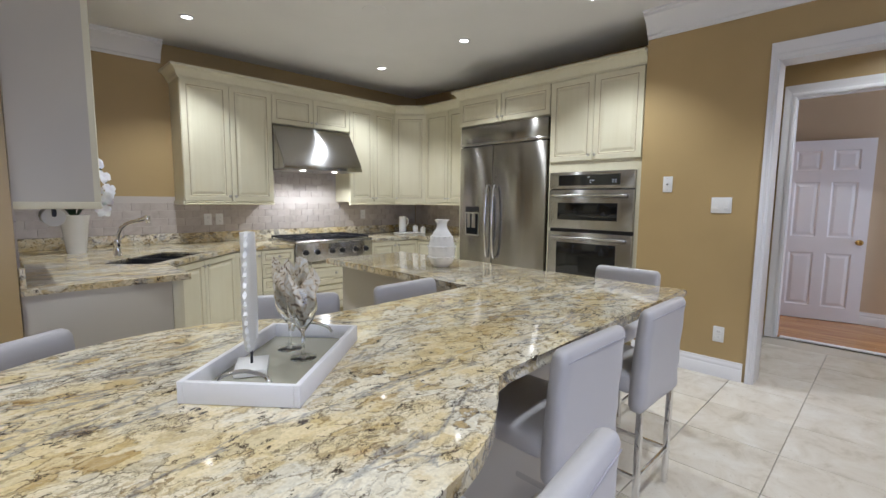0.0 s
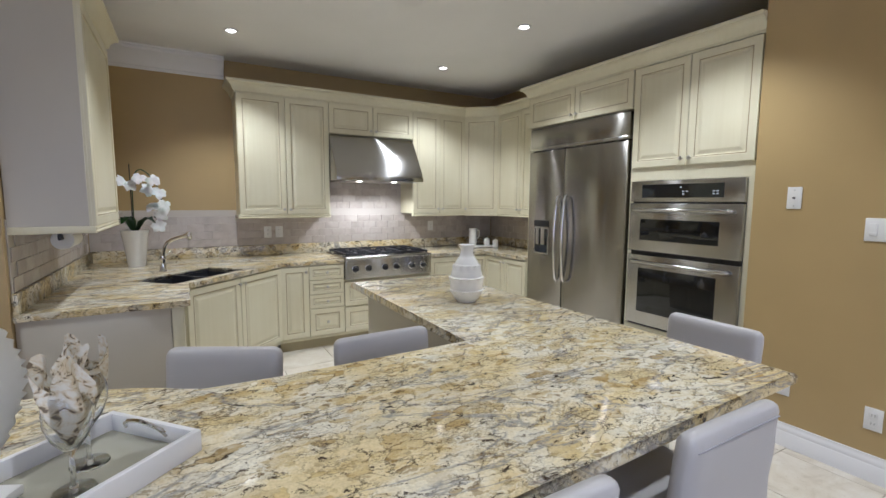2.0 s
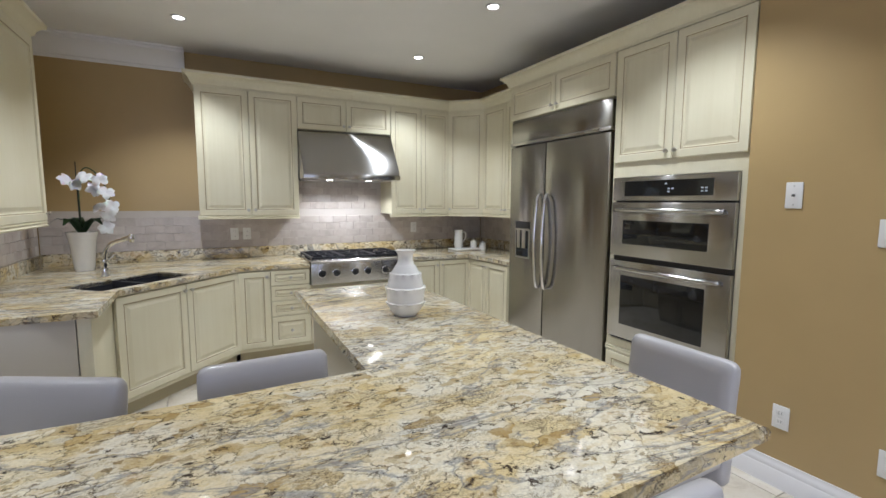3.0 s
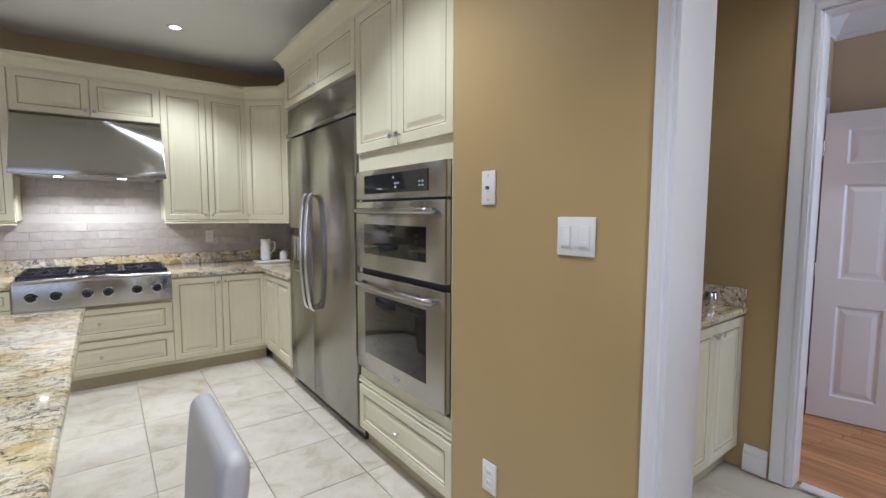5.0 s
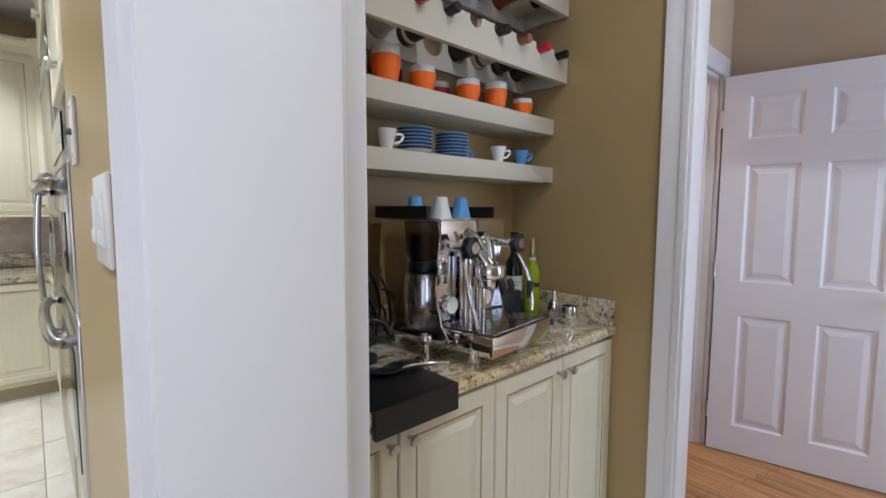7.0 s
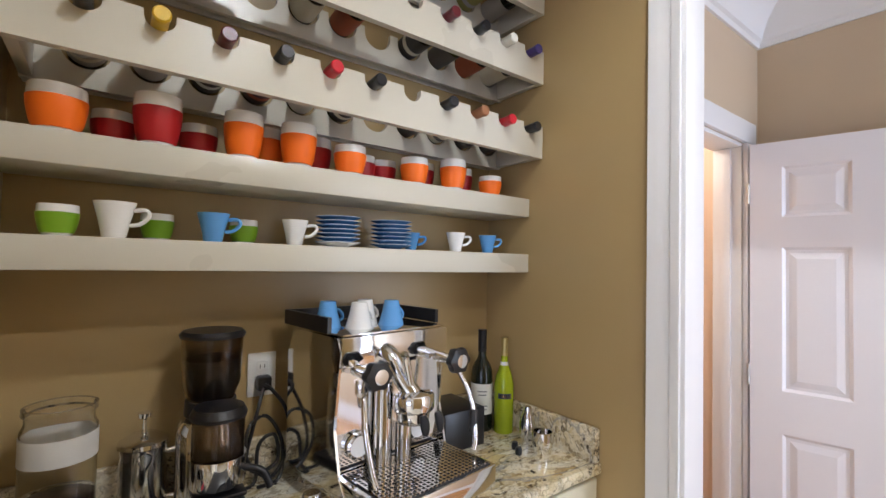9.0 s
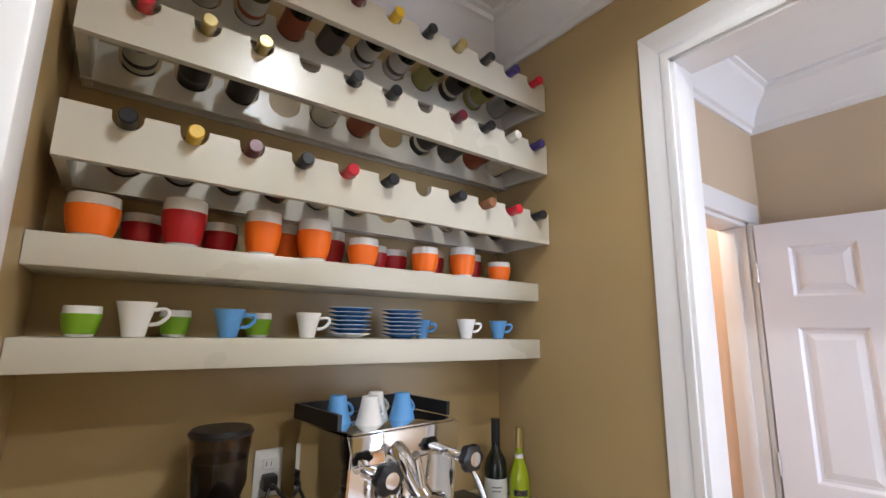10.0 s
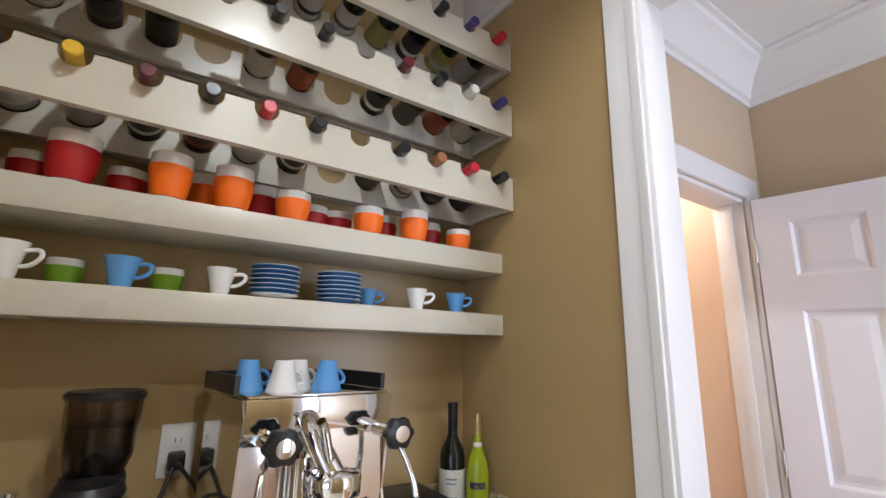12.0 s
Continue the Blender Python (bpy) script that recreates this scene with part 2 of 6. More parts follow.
def slab(name, lo, hi, mat, parent=None, label="", bevel=0.0, segs=2, smooth=None):
    """A box between two corners, its edges rounded by bevel."""
    bm = bmesh.new()
    add_box(bm, lo, hi)
    if bevel:
        bmesh.ops.bevel(bm, geom=bm.edges[:], offset=bevel, segments=segs, profile=0.5, affect="EDGES")
    return finish(bm, name, mat, parent, label, bool(bevel) if smooth is None else smooth)


def add_box(bm, lo, hi, m=None):
    c = [(a + b) / 2 for a, b in zip(lo, hi)]
    s = [abs(b - a) for a, b in zip(lo, hi)]
    mm = Matrix.Translation(c) @ Matrix.Diagonal((*s, 1))
    return bmesh.ops.create_cube(bm, size=1, matrix=mm if m is None else m @ mm)["verts"]


def rounded(lo, hi, r, cuts=9):
    """A box with large round edges, as a bmesh fine enough to bend."""
    bm2 = bmesh.new()
    bmesh.ops.create_cube(bm2, size=2)
    bmesh.ops.subdivide_edges(bm2, edges=bm2.edges[:], cuts=cuts, use_grid_fill=True)
    mid, half = [(a + b) / 2 for a, b in zip(lo, hi)], [(b - a) / 2 for a, b in zip(lo, hi)]
    for v in bm2.verts:
        q = [math.copysign(abs(c) ** 0.6, c) * h for c, h in zip(v.co, half)]
        core = Vector([max(-(h - r), min(h - r, c)) for c, h in zip(q, half)])
        d = Vector(q) - core
        v.co = Vector(mid) + core + (d.normalized() * r if d.length > 1e-6 else d)
    return bm2


def lathe(name, profile, mat, parent=None, label="", segs=28, at=(0, 0, 0), wave=None, m=None):
    """Turned solid: profile rows of radius and height; wave(angle, height) scales the radius."""
    bm = bmesh.new()
    rings = []
    for r, z in profile:
        ring = []
        for i in range(segs):
            a = 2 * math.pi * i / segs
            k = wave(a, z) if wave else 1
            ring.append(bm.verts.new((r * k * math.cos(a), r * k * math.sin(a), z)))
        rings.append(ring)
    for lo, hi in zip(rings, rings[1:]):
        for i in range(segs):
            bm.faces.new((lo[i], lo[(i + 1) % segs], hi[(i + 1) % segs], hi[i]))
    if profile[0][0] > 1e-4:
        bm.faces.new(rings[0][::-1])
    if profile[-1][0] > 1e-4:
        bm.faces.new(rings[-1])
    bmesh.ops.remove_doubles(bm, verts=bm.verts[:], dist=1e-5)
    bm.transform(Matrix.Translation(at) @ (m or Matrix()))
    return finish(bm, name, mat, parent, label, True)


def tube(name, points, radius, mat, parent=None, label="", segs=10, smooth_path=True):
    """A round bar through points."""
    pts = [Vector(p) for p in points]
    if smooth_path and len(pts) > 2:
        dense = []
        for i in range(len(pts) - 1):
            p0, p1, p2, p3 = pts[max(i - 1, 0)], pts[i], pts[i + 1], pts[min(i + 2, len(pts) - 1)]
            for k in range(6):
                u = k / 6
                dense.append(0.5 * ((2 * p1) + (p2 - p0) * u + (2 * p0 - 5 * p1 + 4 * p2 - p3) * u * u + (3 * p1 - p0 - 3 * p2 + p3) * u ** 3))
        pts = dense + [pts[-1]]
    bm = bmesh.new()
    rings = []
    up = Vector((0.13, 0.31, 0.94))
    for i, p in enumerate(pts):
        d = (pts[min(i + 1, len(pts) - 1)] - pts[max(i - 1, 0)]).normalized()
        if abs(d.dot(up)) > 0.97:
            up = Vector((0.9, 0.2, 0.1))
        a = d.cross(up).normalized()
        b = d.cross(a)
        r = radius if not callable(radius) else radius(i / (len(pts) - 1))
        rings.append([bm.verts.new(p + r * (math.cos(2 * math.pi * k / segs) * a + math.sin(2 * math.pi * k / segs) * b)) for k in range(segs)])
    for lo, hi in zip(rings, rings[1:]):
        for k in range(segs):
            bm.faces.new((lo[k], lo[(k + 1) % segs], hi[(k + 1) % segs], hi[k]))
    bm.faces.new(rings[0][::-1])
    bm.faces.new(rings[-1])
    return finish(bm, name, mat, parent, label, True)


def prism(name, outline, z0, z1, mat, parent=None, label="", bevel=0.0, segs=3):
    """An outline in x, y raised from z0 to z1."""
    bm = bmesh.new()
    low = [bm.verts.new((x, y, z0)) for x, y in outline]
    high = [bm.verts.new((x, y, z1)) for x, y in outline]
    n = len(outline)
    bm.faces.new(low[::-1])
    bm.faces.new(high)
    for i in range(n):
        bm.faces.new((low[i], low[(i + 1) % n], high[(i + 1) % n], high[i]))
    if bevel:
        rim = [e for e in bm.edges if abs(e.verts[0].co.z - e.verts[1].co.z) < 1e-6]
        bmesh.ops.bevel(bm, geom=rim, offset=bevel, segments=segs, profile=0.5, affect="EDGES")
    return finish(bm, name, mat, parent, label, bool(bevel))


def sweep(name, section, a, b, mat, parent=None, label="", out=(0, -1), miter=(0.0, 0.0)):
    """A moulding from a to b (x, y, z); section rows of (out from the wall, up); miter lengthens each end per metre of out."""
    a, b, o = Vector(a), Vector(b), Vector((*out, 0))
    d = (b - a).normalized()
    bm = bmesh.new()
    ends = []
    for p, sgn, mt in ((a, -1, miter[0]), (b, 1, miter[1])):
        ends.append([bm.verts.new(p + o * u + Vector((0, 0, v)) + d * sgn * mt * u) for u, v in section])
    n = len(section)
    for i in range(n):
        bm.faces.new((ends[0][i], ends[0][(i + 1) % n], ends[1][(i + 1) % n], ends[1][i]))
    bm.faces.new(ends[0][::-1])
    bm.faces.new(ends[1])
    return finish(bm, name, mat, parent, label, True)


CROWN = [(0, 0), (0.012, 0), (0.016, 0.022), (0.030, 0.03), (0.038, 0.06), (0.062, 0.105), (0.105, 0.142), (0.118, 0.150), (0.122, 0.172), (0.140, 0.176), (0.140, 0.19), (0, 0.19)]
CABCROWN = [(0, 0), (0.012, 0.0), (0.014, 0.018), (0.026, 0.026), (0.036, 0.055), (0.060, 0.082), (0.080, 0.09), (0.082, 0.112), (0, 0.112)]
BASE = [(0, 0), (0.018, 0), (0.018, 0.085), (0.013, 0.093), (0.015, 0.105), (0.010, 0.118), (0.006, 0.128), (0.006, 0.14), (0, 0.14)]
CASING = [(0, 0), (0.014, 0), (0.017, 0.012), (0.016, 0.028), (0.011, 0.034), (0.012, 0.07), (0.017, 0.082), (0.019, 0.105), (0, 0.105)]


def knob(parent, x, z, y=0.0, mat=None):
    return lathe("knob", [(0.0, -0.004), (0.006, -0.004), (0.005, 0.012), (0.011, 0.017), (0.0145, 0.023), (0.012, 0.029), (0.0, 0.031)], mat or NICKEL, parent,
                 at=(x, y, z), m=pose(0, 0, 0, 90, 0, 0), segs=14)


def panel_door(parent, x0, x1, z0, z1, y=0.0, name="door", knob_at=None, mat=None, flat=False):
    """A cabinet door facing -y: mitred frame, bead, recessed field with a raised centre and glaze in the groove."""
    mat = mat or CREAM
    w, h = x1 - x0, z1 - z0
    k = 0.7 if min(w, h) < 0.2 else 1.0
    steps = [(0.0, -0.02), (0.0, -0.003), (0.003, 0.0), (0.046 * k, 0.0), (0.050 * k, -0.003), (0.056 * k, -0.003), (0.060 * k, -0.010), (0.070 * k, -0.010), (0.092 * k, -0.003), (0.095 * k, -0.003)]
    bm = bmesh.new()
    rings = []
    for inset, dep in steps:
        rings.append([bm.verts.new(v) for v in ((x0 + inset, y - 0.02 - dep, z0 + inset), (x1 - inset, y - 0.02 - dep, z0 + inset), (x1 - inset, y - 0.02 - dep, z1 - inset), (x0 + inset, y - 0.02 - dep, z1 - inset))])
    for a, b in zip(rings, rings[1:]):
        for i in range(4):
            bm.faces.new((a[i], a[(i + 1) % 4], b[(i + 1) % 4], b[i]))
    bm.faces.new(rings[-1])
    bm.faces.new(rings[0][::-1])
    ob = finish(bm, name, mat, parent)
    ob.data.materials.append(GLAZE)
    for i in range(16, 20):
        ob.data.polygons[i].material_index = 1
    if knob_at:
        knob(ob, knob_at[0], knob_at[1], y - 0.02)
    return ob


def front(w, z0, z1, kinds, root, y=0.0, gap=0.003):
    """Doors or drawers over a front of width w from x=0: kinds rows of (x0, x1, z0, z1, name, knob side)."""
    for x0, x1, a, b, name, side in kinds:
        kx = {"l": x0 + 0.03, "r": x1 - 0.03, "c": (x0 + x1) / 2, "2": (x0 + x1) / 2}[side[0]]
        kz = {"t": b - 0.05, "b": a + 0.05, "m": (a + b) / 2}[side[1]]
        panel_door(root, x0 + gap, x1 - gap, a + gap, b - gap, y, name, (kx, kz))


# ---- structure ----
BACK, EAST, WEST, FACE = 5.52, 6.80, 2.33, 6.13


def solid(name, lo, hi, mat, label):
    return tagged(slab(name, lo, hi, mat), label, name.split("_")[0], kind="structure")


# walls
wall_back = solid("wall_north", (2.15, BACK, 0), (6.95, BACK + 0.12, CEIL), OCHRE, "ochre painted kitchen wall behind the range")
wall_east = solid("wall_kitchen_east", (EAST, 1.885, 0), (EAST + 0.15, BACK, CEIL), OCHRE, "ochre painted wall behind the fridge")
wall_west = solid("wall_west", (2.15, 3.36, 0), (WEST, BACK, CEIL), OCHRE, "ochre painted wall beside the sink run")
solid("wall_breakfast_north", (-2.6, 3.36, 0), (2.15, 3.5, CEIL), OCHRE, "ochre painted breakfast room wall")
solid("wall_breakfast_west", (-2.75, -2.5, 0), (-2.6, 3.5, CEIL), OCHRE, "ochre painted breakfast room side wall")
solid("wall_switches", (FACE, 1.012, 0), (6.312, 1.885, CEIL), OCHRE, "ochre painted wall between ovens and passage")
solid("wall_over_passage", (FACE, -0.12, 2.31), (6.312, 1.012, CEIL), OCHRE, "ochre wall above the cased passage")
solid("wall_passage_south", (FACE, -2.5, 0), (6.312, -0.12, CEIL), OCHRE, "ochre painted wall beyond the passage")
solid("wall_pantry_north", (6.31, 1.86, 0), (7.86, 1.885, CEIL), OCHRE, "ochre wall behind the pantry shelves")
solid("wall_pantry_east", (7.70, 1.12, 0), (7.80, 1.86, CEIL), OCHRE, "ochre painted side wall of the pantry")
solid("wall_over_hall_opening", (7.70, -0.12, 2.33), (7.80, 1.12, CEIL), OCHRE, "ochre wall above the hall opening")
solid("wall_pantry_southeast", (7.70, -1.7, 0), (7.80, -0.12, CEIL), OCHRE, "ochre wall beside the hall opening")
# added out of view to shut the passage; its true southern end is unknown
solid("wall_pantry_south", (6.312, -0.9, 0), (7.70, -0.8, CEIL), OCHRE, "unseen ochre wall added to close the pantry passage")
solid("wall_hall_far", (9.00, -1.7, 0), (9.22, 1.36, CEIL), HALL_PAINT, "beige painted far wall of the hall")
solid("wall_hall_left", (7.80, 1.36, 0), (8.01, 1.48, CEIL), HALL_PAINT, "beige hall wall beside the closet door")
solid("wall_hall_right", (8.82, 1.36, 0), (9.22, 1.48, CEIL), HALL_PAINT, "beige hall wall at the door hinge")
solid("wall_over_closet", (8.01, 1.36, 2.05), (8.82, 1.48, CEIL), HALL_PAINT, "beige hall wall over the closet doorway")
solid("wall_closet_far", (8.95, 1.48, 0), (9.05, 2.6, CEIL), PEACH, "peach painted closet wall")
solid("wall_closet_back", (7.86, 2.5, 0), (8.95, 2.6, CEIL), PEACH, "peach painted closet back wall")
solid("wall_closet_near", (7.86, 1.885, 0), (7.95, 2.5, CEIL), PEACH, "peach painted closet side wall")
# the south wall with its wide window, and the hall's closed front end
solid("wall_south_left", (-2.6, -2.5, 0), (0.35, -2.36, CEIL), OCHRE, "ochre wall beside the patio window")
solid("wall_south_right", (4.05, -2.5, 0), (FACE, -2.36, CEIL), OCHRE, "ochre wall beside the patio window")
solid("wall_south_over", (0.35, -2.5, 2.4), (4.05, -2.36, CEIL), OCHRE, "ochre wall over the patio window")
solid("wall_south_under", (0.35, -2.5, 0), (4.05, -2.36, 0.3), OCHRE, "ochre wall under the patio window")
solid("wall_hall_front", (7.80, -1.86, 0), (9.22, -1.7, CEIL), HALL_PAINT, "beige wall at the front of the hall")
win = thing("window_1", "wide white-framed patio window with three panes", "window", kind="structure")
for x in (0.35, 1.56, 2.78, 3.99):
    slab("mullion", (x, -2.46, 0.3), (x + 0.06, -2.40, 2.4), TRIM, win, bevel=0.006)
slab("window_sill", (0.30, -2.46, 0.27), (4.10, -2.32, 0.30), TRIM, win, bevel=0.006)
slab("window_head", (0.35, -2.46, 2.34), (4.05, -2.40, 2.40), TRIM, win, bevel=0.006)
for x in (0.41, 1.62, 2.84):
    p = slab("pane", (x, -2.435, 0.3), (x + 1.15, -2.429, 2.34), GLASS, win)
    p.visible_shadow = False

tagged(slab("ceiling", (-2.75, -2.5, CEIL), (9.3, 5.7, CEIL + 0.1), CEILING), "plain white painted ceiling", "ceiling", kind="structure")
ground = tagged(slab("subfloor", (-2.75, -2.5, -0.12), (9.3, 5.7, -0.012), GROUT), "sand coloured grout bed under the tiles", "floor", kind="structure")


def crown_run(a, b, out, miter=(0.0, 0.0)):
    tagged(sweep("crown_trim", CROWN, (*a, CEIL - 0.19), (*b, CEIL - 0.19), TRIM, out=out, miter=miter), "white stepped crown moulding along the ceiling", "trim", kind="structure")


crown_run((2.33, BACK), (3.50, BACK), (0, -1), (-1, 0))
crown_run((WEST, 3.36), (WEST, BACK), (1, 0), (1, -1))
crown_run((FACE, -2.36), (FACE, 1.885), (-1, 0), (-1, 0))
crown_run((-2.6, 3.36), (WEST, 3.36), (0, -1), (-1, 1))
crown_run((6.31, 1.86), (7.70, 1.86), (0, -1), (-1, -1))
crown_run((7.70, -0.8), (7.70, 1.86), (-1, 0), (-1, -1))
crown_run((6.31, 1.06), (6.31, 1.86), (1, 0), (0, -1))
HALL = 2.73
tagged(slab("ceiling_hall", (7.80, -1.7, HALL), (9.00, 1.36, CEIL - 0.002), CEILING), "lower white hall ceiling", "ceiling", kind="structure")
for a, b, o in (((9.00, -1.7), (9.00, 1.36), (-1, 0)), ((7.80, 1.36), (9.00, 1.36), (0, -1))):
    tagged(sweep("crown_trim", CROWN, (*a, HALL - 0.19), (*b, HALL - 0.19), TRIM, out=o, miter=(-1, -1)), "white stepped crown moulding in the hall", "trim", kind="structure")


def base_run(a, b, out):
    tagged(sweep("baseboard", BASE, (*a, 0), (*b, 0), TRIM, out=out), "white profiled baseboard along the wall", "baseboard", kind="structure")


base_run((FACE, 1.065), (FACE, 1.885), (-1, 0))
base_run((FACE, -2.36), (FACE, -0.23), (-1, 0))
base_run((7.70, 1.21), (7.70, 1.32), (-1, 0))
base_run((9.00, -1.7), (9.00, 1.36), (-1, 0))
base_run((-2.6, 3.36), (2.31, 3.36), (0, -1))
base_run((WEST - 0.02, 3.36), (WEST, 3.36), (0, -1))


def cased(name, x0, x1, ya, yb, top, label, k=1.0):
    """A cased opening in a wall between the planes x0 and x1, from ya to yb."""
    root = thing(name, label, "door frame", kind="structure")
    slab("jamb", (x0 - 0.004, yb - 0.02, 0), (x1 + 0.004, yb + 0.002, top), TRIM, root, bevel=0.003)
    slab("jamb", (x0 - 0.004, ya - 0.002, 0), (x1 + 0.004, ya + 0.02, top), TRIM, root, bevel=0.003)
    slab("head", (x0 - 0.004, ya, top - 0.02), (x1 + 0.004, yb, top + 0.002), TRIM, root, bevel=0.003)
    for x, o in ((x0, -1), (x1, 1)):
        for y, s in ((yb - 0.008, 1), (ya + 0.008, -1)):
            bm = bmesh.new()
            sec = [(x + o * u, y + s * v * k) for u, v in CASING]
            lo = [bm.verts.new((a, b, 0.0)) for a, b in sec]
            hi = [bm.verts.new((a, b, top - 0.008 + abs(b - y) / k)) for a, b in sec]
            for i in range(len(sec)):
                bm.faces.new((lo[i], lo[(i + 1) % len(sec)], hi[(i + 1) % len(sec)], hi[i]))
            bm.faces.new(lo)
            bm.faces.new(hi)
            finish(bm, "casing", TRIM, root, smooth=True)
        bm = bmesh.new()
        ends = [[bm.verts.new((x + o * u, y + sgn * v * k, top - 0.008 + v)) for u, v in CASING] for y, sgn in ((ya + 0.008, -1), (yb - 0.008, 1))]
        for i in range(len(CASING)):
            j = (i + 1) % len(CASING)
            bm.faces.new((ends[0][i], ends[0][j], ends[1][j], ends[1][i]))
        for ring in ends:
            bm.faces.new(ring)
        finish(bm, "casing", TRIM, root, smooth=True)
    return root


passage = cased("door_1", FACE, 6.312, -0.12, 1.012, 2.31, "white cased passage from kitchen to pantry", 0.38)
slab("backband", (6.3145, 1.038, 0), (6.378, 1.105, 2.40), TRIM, passage, bevel=0.005)
cased("door_2", 7.70, 7.80, -0.12, 1.12, 2.33, "white cased opening from pantry to hall", 0.81)

# ---- kitchen: base cabinets and worktops ----
TOP, THICK, FRONT = 0.865, 0.035, 4.74
BODY = TOP - THICK


def base_unit(m, w, depth, fronts, label, high=BODY):
    root = thing("base_cabinet", label, "cabinet", m, "cream base cabinets")
    slab("body", (0, 0, 0.10), (w, depth, high), CREAM, root)
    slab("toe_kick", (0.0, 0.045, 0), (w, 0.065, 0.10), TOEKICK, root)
    slab("face_rail", (0, -0.004, 0.10), (w, 0, 0.125), CREAM, root, bevel=0.001)
    if high < BODY:
        slab("apron", (0, 0, high), (w, 0.018, BODY), CREAM, root)
    front(w, 0.13, BODY, fronts, root)
    return root


two = lambda w, z0=0.13, z1=BODY - 0.01, k="t": [(0, w / 2, z0, z1, "door", "r" + k), (w / 2, w, z0, z1, "door", "l" + k)]
base_unit(pose(3.83, FRONT, 0), 0.265, 0.7, [(0, 0.265, 0.13, BODY - 0.01, "door", "rt")], "narrow cream base cabinet with one panelled door")
base_unit(pose(4.095, FRONT, 0), 0.345, 0.7, [(0, 0.345, 0.13, 0.40, "drawer", "cm"), (0, 0.345, 0.40, 0.54, "drawer", "cm"), (0, 0.345, 0.54, 0.68, "drawer", "cm"), (0, 0.345, 0.68, 0.82, "drawer", "cm")],
          "cream base cabinet with a stack of four drawers")
rb = thing("base_cabinet", "cream drawer cabinet under the steel cooktop", "cabinet", pose(4.44, FRONT, 0), "cream base cabinets")
slab("body", (0, 0, 0.10), (0.965, 0.7, 0.66), CREAM, rb)
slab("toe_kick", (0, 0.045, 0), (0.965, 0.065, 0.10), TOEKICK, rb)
front(0.965, 0, 0, [(0, 0.965, 0.13, 0.38, "drawer", "cm"), (0, 0.965, 0.39, 0.64, "drawer", "cm")], rb)
base_unit(pose(5.405, FRONT, 0), 0.755, 0.7, two(0.755), "cream base cabinet with two panelled doors beside the cooktop")
base_unit(pose(6.16, FRONT, 0, 0, 0, -90), 0.74, 0.6, two(0.74), "cream base cabinet with two doors beside the fridge")
# the sink run: a diagonal front and a short return with a plain end
diag = math.hypot(3.83 - 3.07, FRONT - 3.98)
base_unit(pose(3.07, 3.98, 0, 0, 0, 45), diag, 0.55, two(diag), "cream corner sink cabinet with two panelled doors", 0.64)
ret = thing("base_cabinet", "cream base cabinet with a plain taupe end panel", "cabinet", None, "cream base cabinets")
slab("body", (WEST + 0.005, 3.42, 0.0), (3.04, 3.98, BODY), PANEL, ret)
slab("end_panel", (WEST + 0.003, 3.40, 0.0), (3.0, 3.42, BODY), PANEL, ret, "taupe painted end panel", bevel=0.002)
slab("corner_post", (3.003, 3.405, 0.0), (3.065, 3.98, BODY), CREAM, ret, bevel=0.004)
prism("corner_fill", [(WEST + 0.01, 3.985), (3.03, 3.985), (3.0, 4.1), (2.5, 4.6), (WEST + 0.01, 4.6)], 0.0, BODY - 0.2, CREAM, ret)


def top_with_hole(name, outline, hole, mat, label):
    """A stone slab with a rectangular cut-out for the bowls; hole: centre, half sizes, turn."""
    bm = bmesh.new()
    c, hx, hy, turn = hole
    rot = Matrix.Rotation(radians(turn), 2)
    inner = [Vector(c) + rot @ Vector(p) for p in ((-hx, -hy), (hx, -hy), (hx, hy), (-hx, hy))]
    for z in (TOP - THICK, TOP):
        o = [bm.verts.new((*p, z)) for p in outline]
        i = [bm.verts.new((*p, z)) for p in inner]
        e = [bm.edges.new((l[k], l[(k + 1) % len(l)])) for l in (o, i) for k in range(len(l))]
        bmesh.ops.triangle_fill(bm, edges=e, use_beauty=True, use_dissolve=False)
        if z == TOP - THICK:
            o0, i0 = o, i
    for a, b in ((o0, o), (i0, i)):
        for k in range(len(a)):
            bm.faces.new((a[k], a[(k + 1) % len(a)], b[(k + 1) % len(b)], b[k]))
    return tagged(finish(bm, name, mat), label, "worktop")


E = FRONT - 0.03
sink_top = top_with_hole("stone_worktop", [(WEST + 0.003, 3.375), (3.10, 3.375), (3.10, 3.97), (3.845, E), (4.44, E), (4.44, BACK - 0.003), (WEST + 0.003, BACK - 0.003)],
                         ((3.13, 4.38), 0.36, 0.19, 45), GRANITE, "polished gold granite worktop around the corner sink")
right_top = tagged(prism("stone_worktop", [(5.405, E), (6.13, E), (6.13, 4.0), (EAST - 0.003, 4.0), (EAST - 0.003, BACK - 0.003), (5.405, BACK - 0.003)], TOP - THICK, TOP, GRANITE, bevel=0.008),
                   "polished gold granite worktop beside the fridge", "worktop")
tagged(slab("stone_worktop", (4.442, 5.40, TOP - THICK), (5.403, BACK - 0.003, TOP), GRANITE), "granite strip behind the cooktop", "worktop")
for lo, hi in (((WEST + 0.03, BACK - 0.03, TOP), (EAST - 0.03, BACK - 0.003, TOP + 0.105)), ((WEST + 0.003, 3.38, TOP), (WEST + 0.028, BACK - 0.003, TOP + 0.105)), ((EAST - 0.028, 4.0, TOP), (EAST - 0.003, BACK - 0.003, TOP + 0.105))):
    tagged(slab("stone_upstand", lo, hi, GRANITE, bevel=0.003), "low gold granite upstand behind the worktop", "upstand", kind="structure")

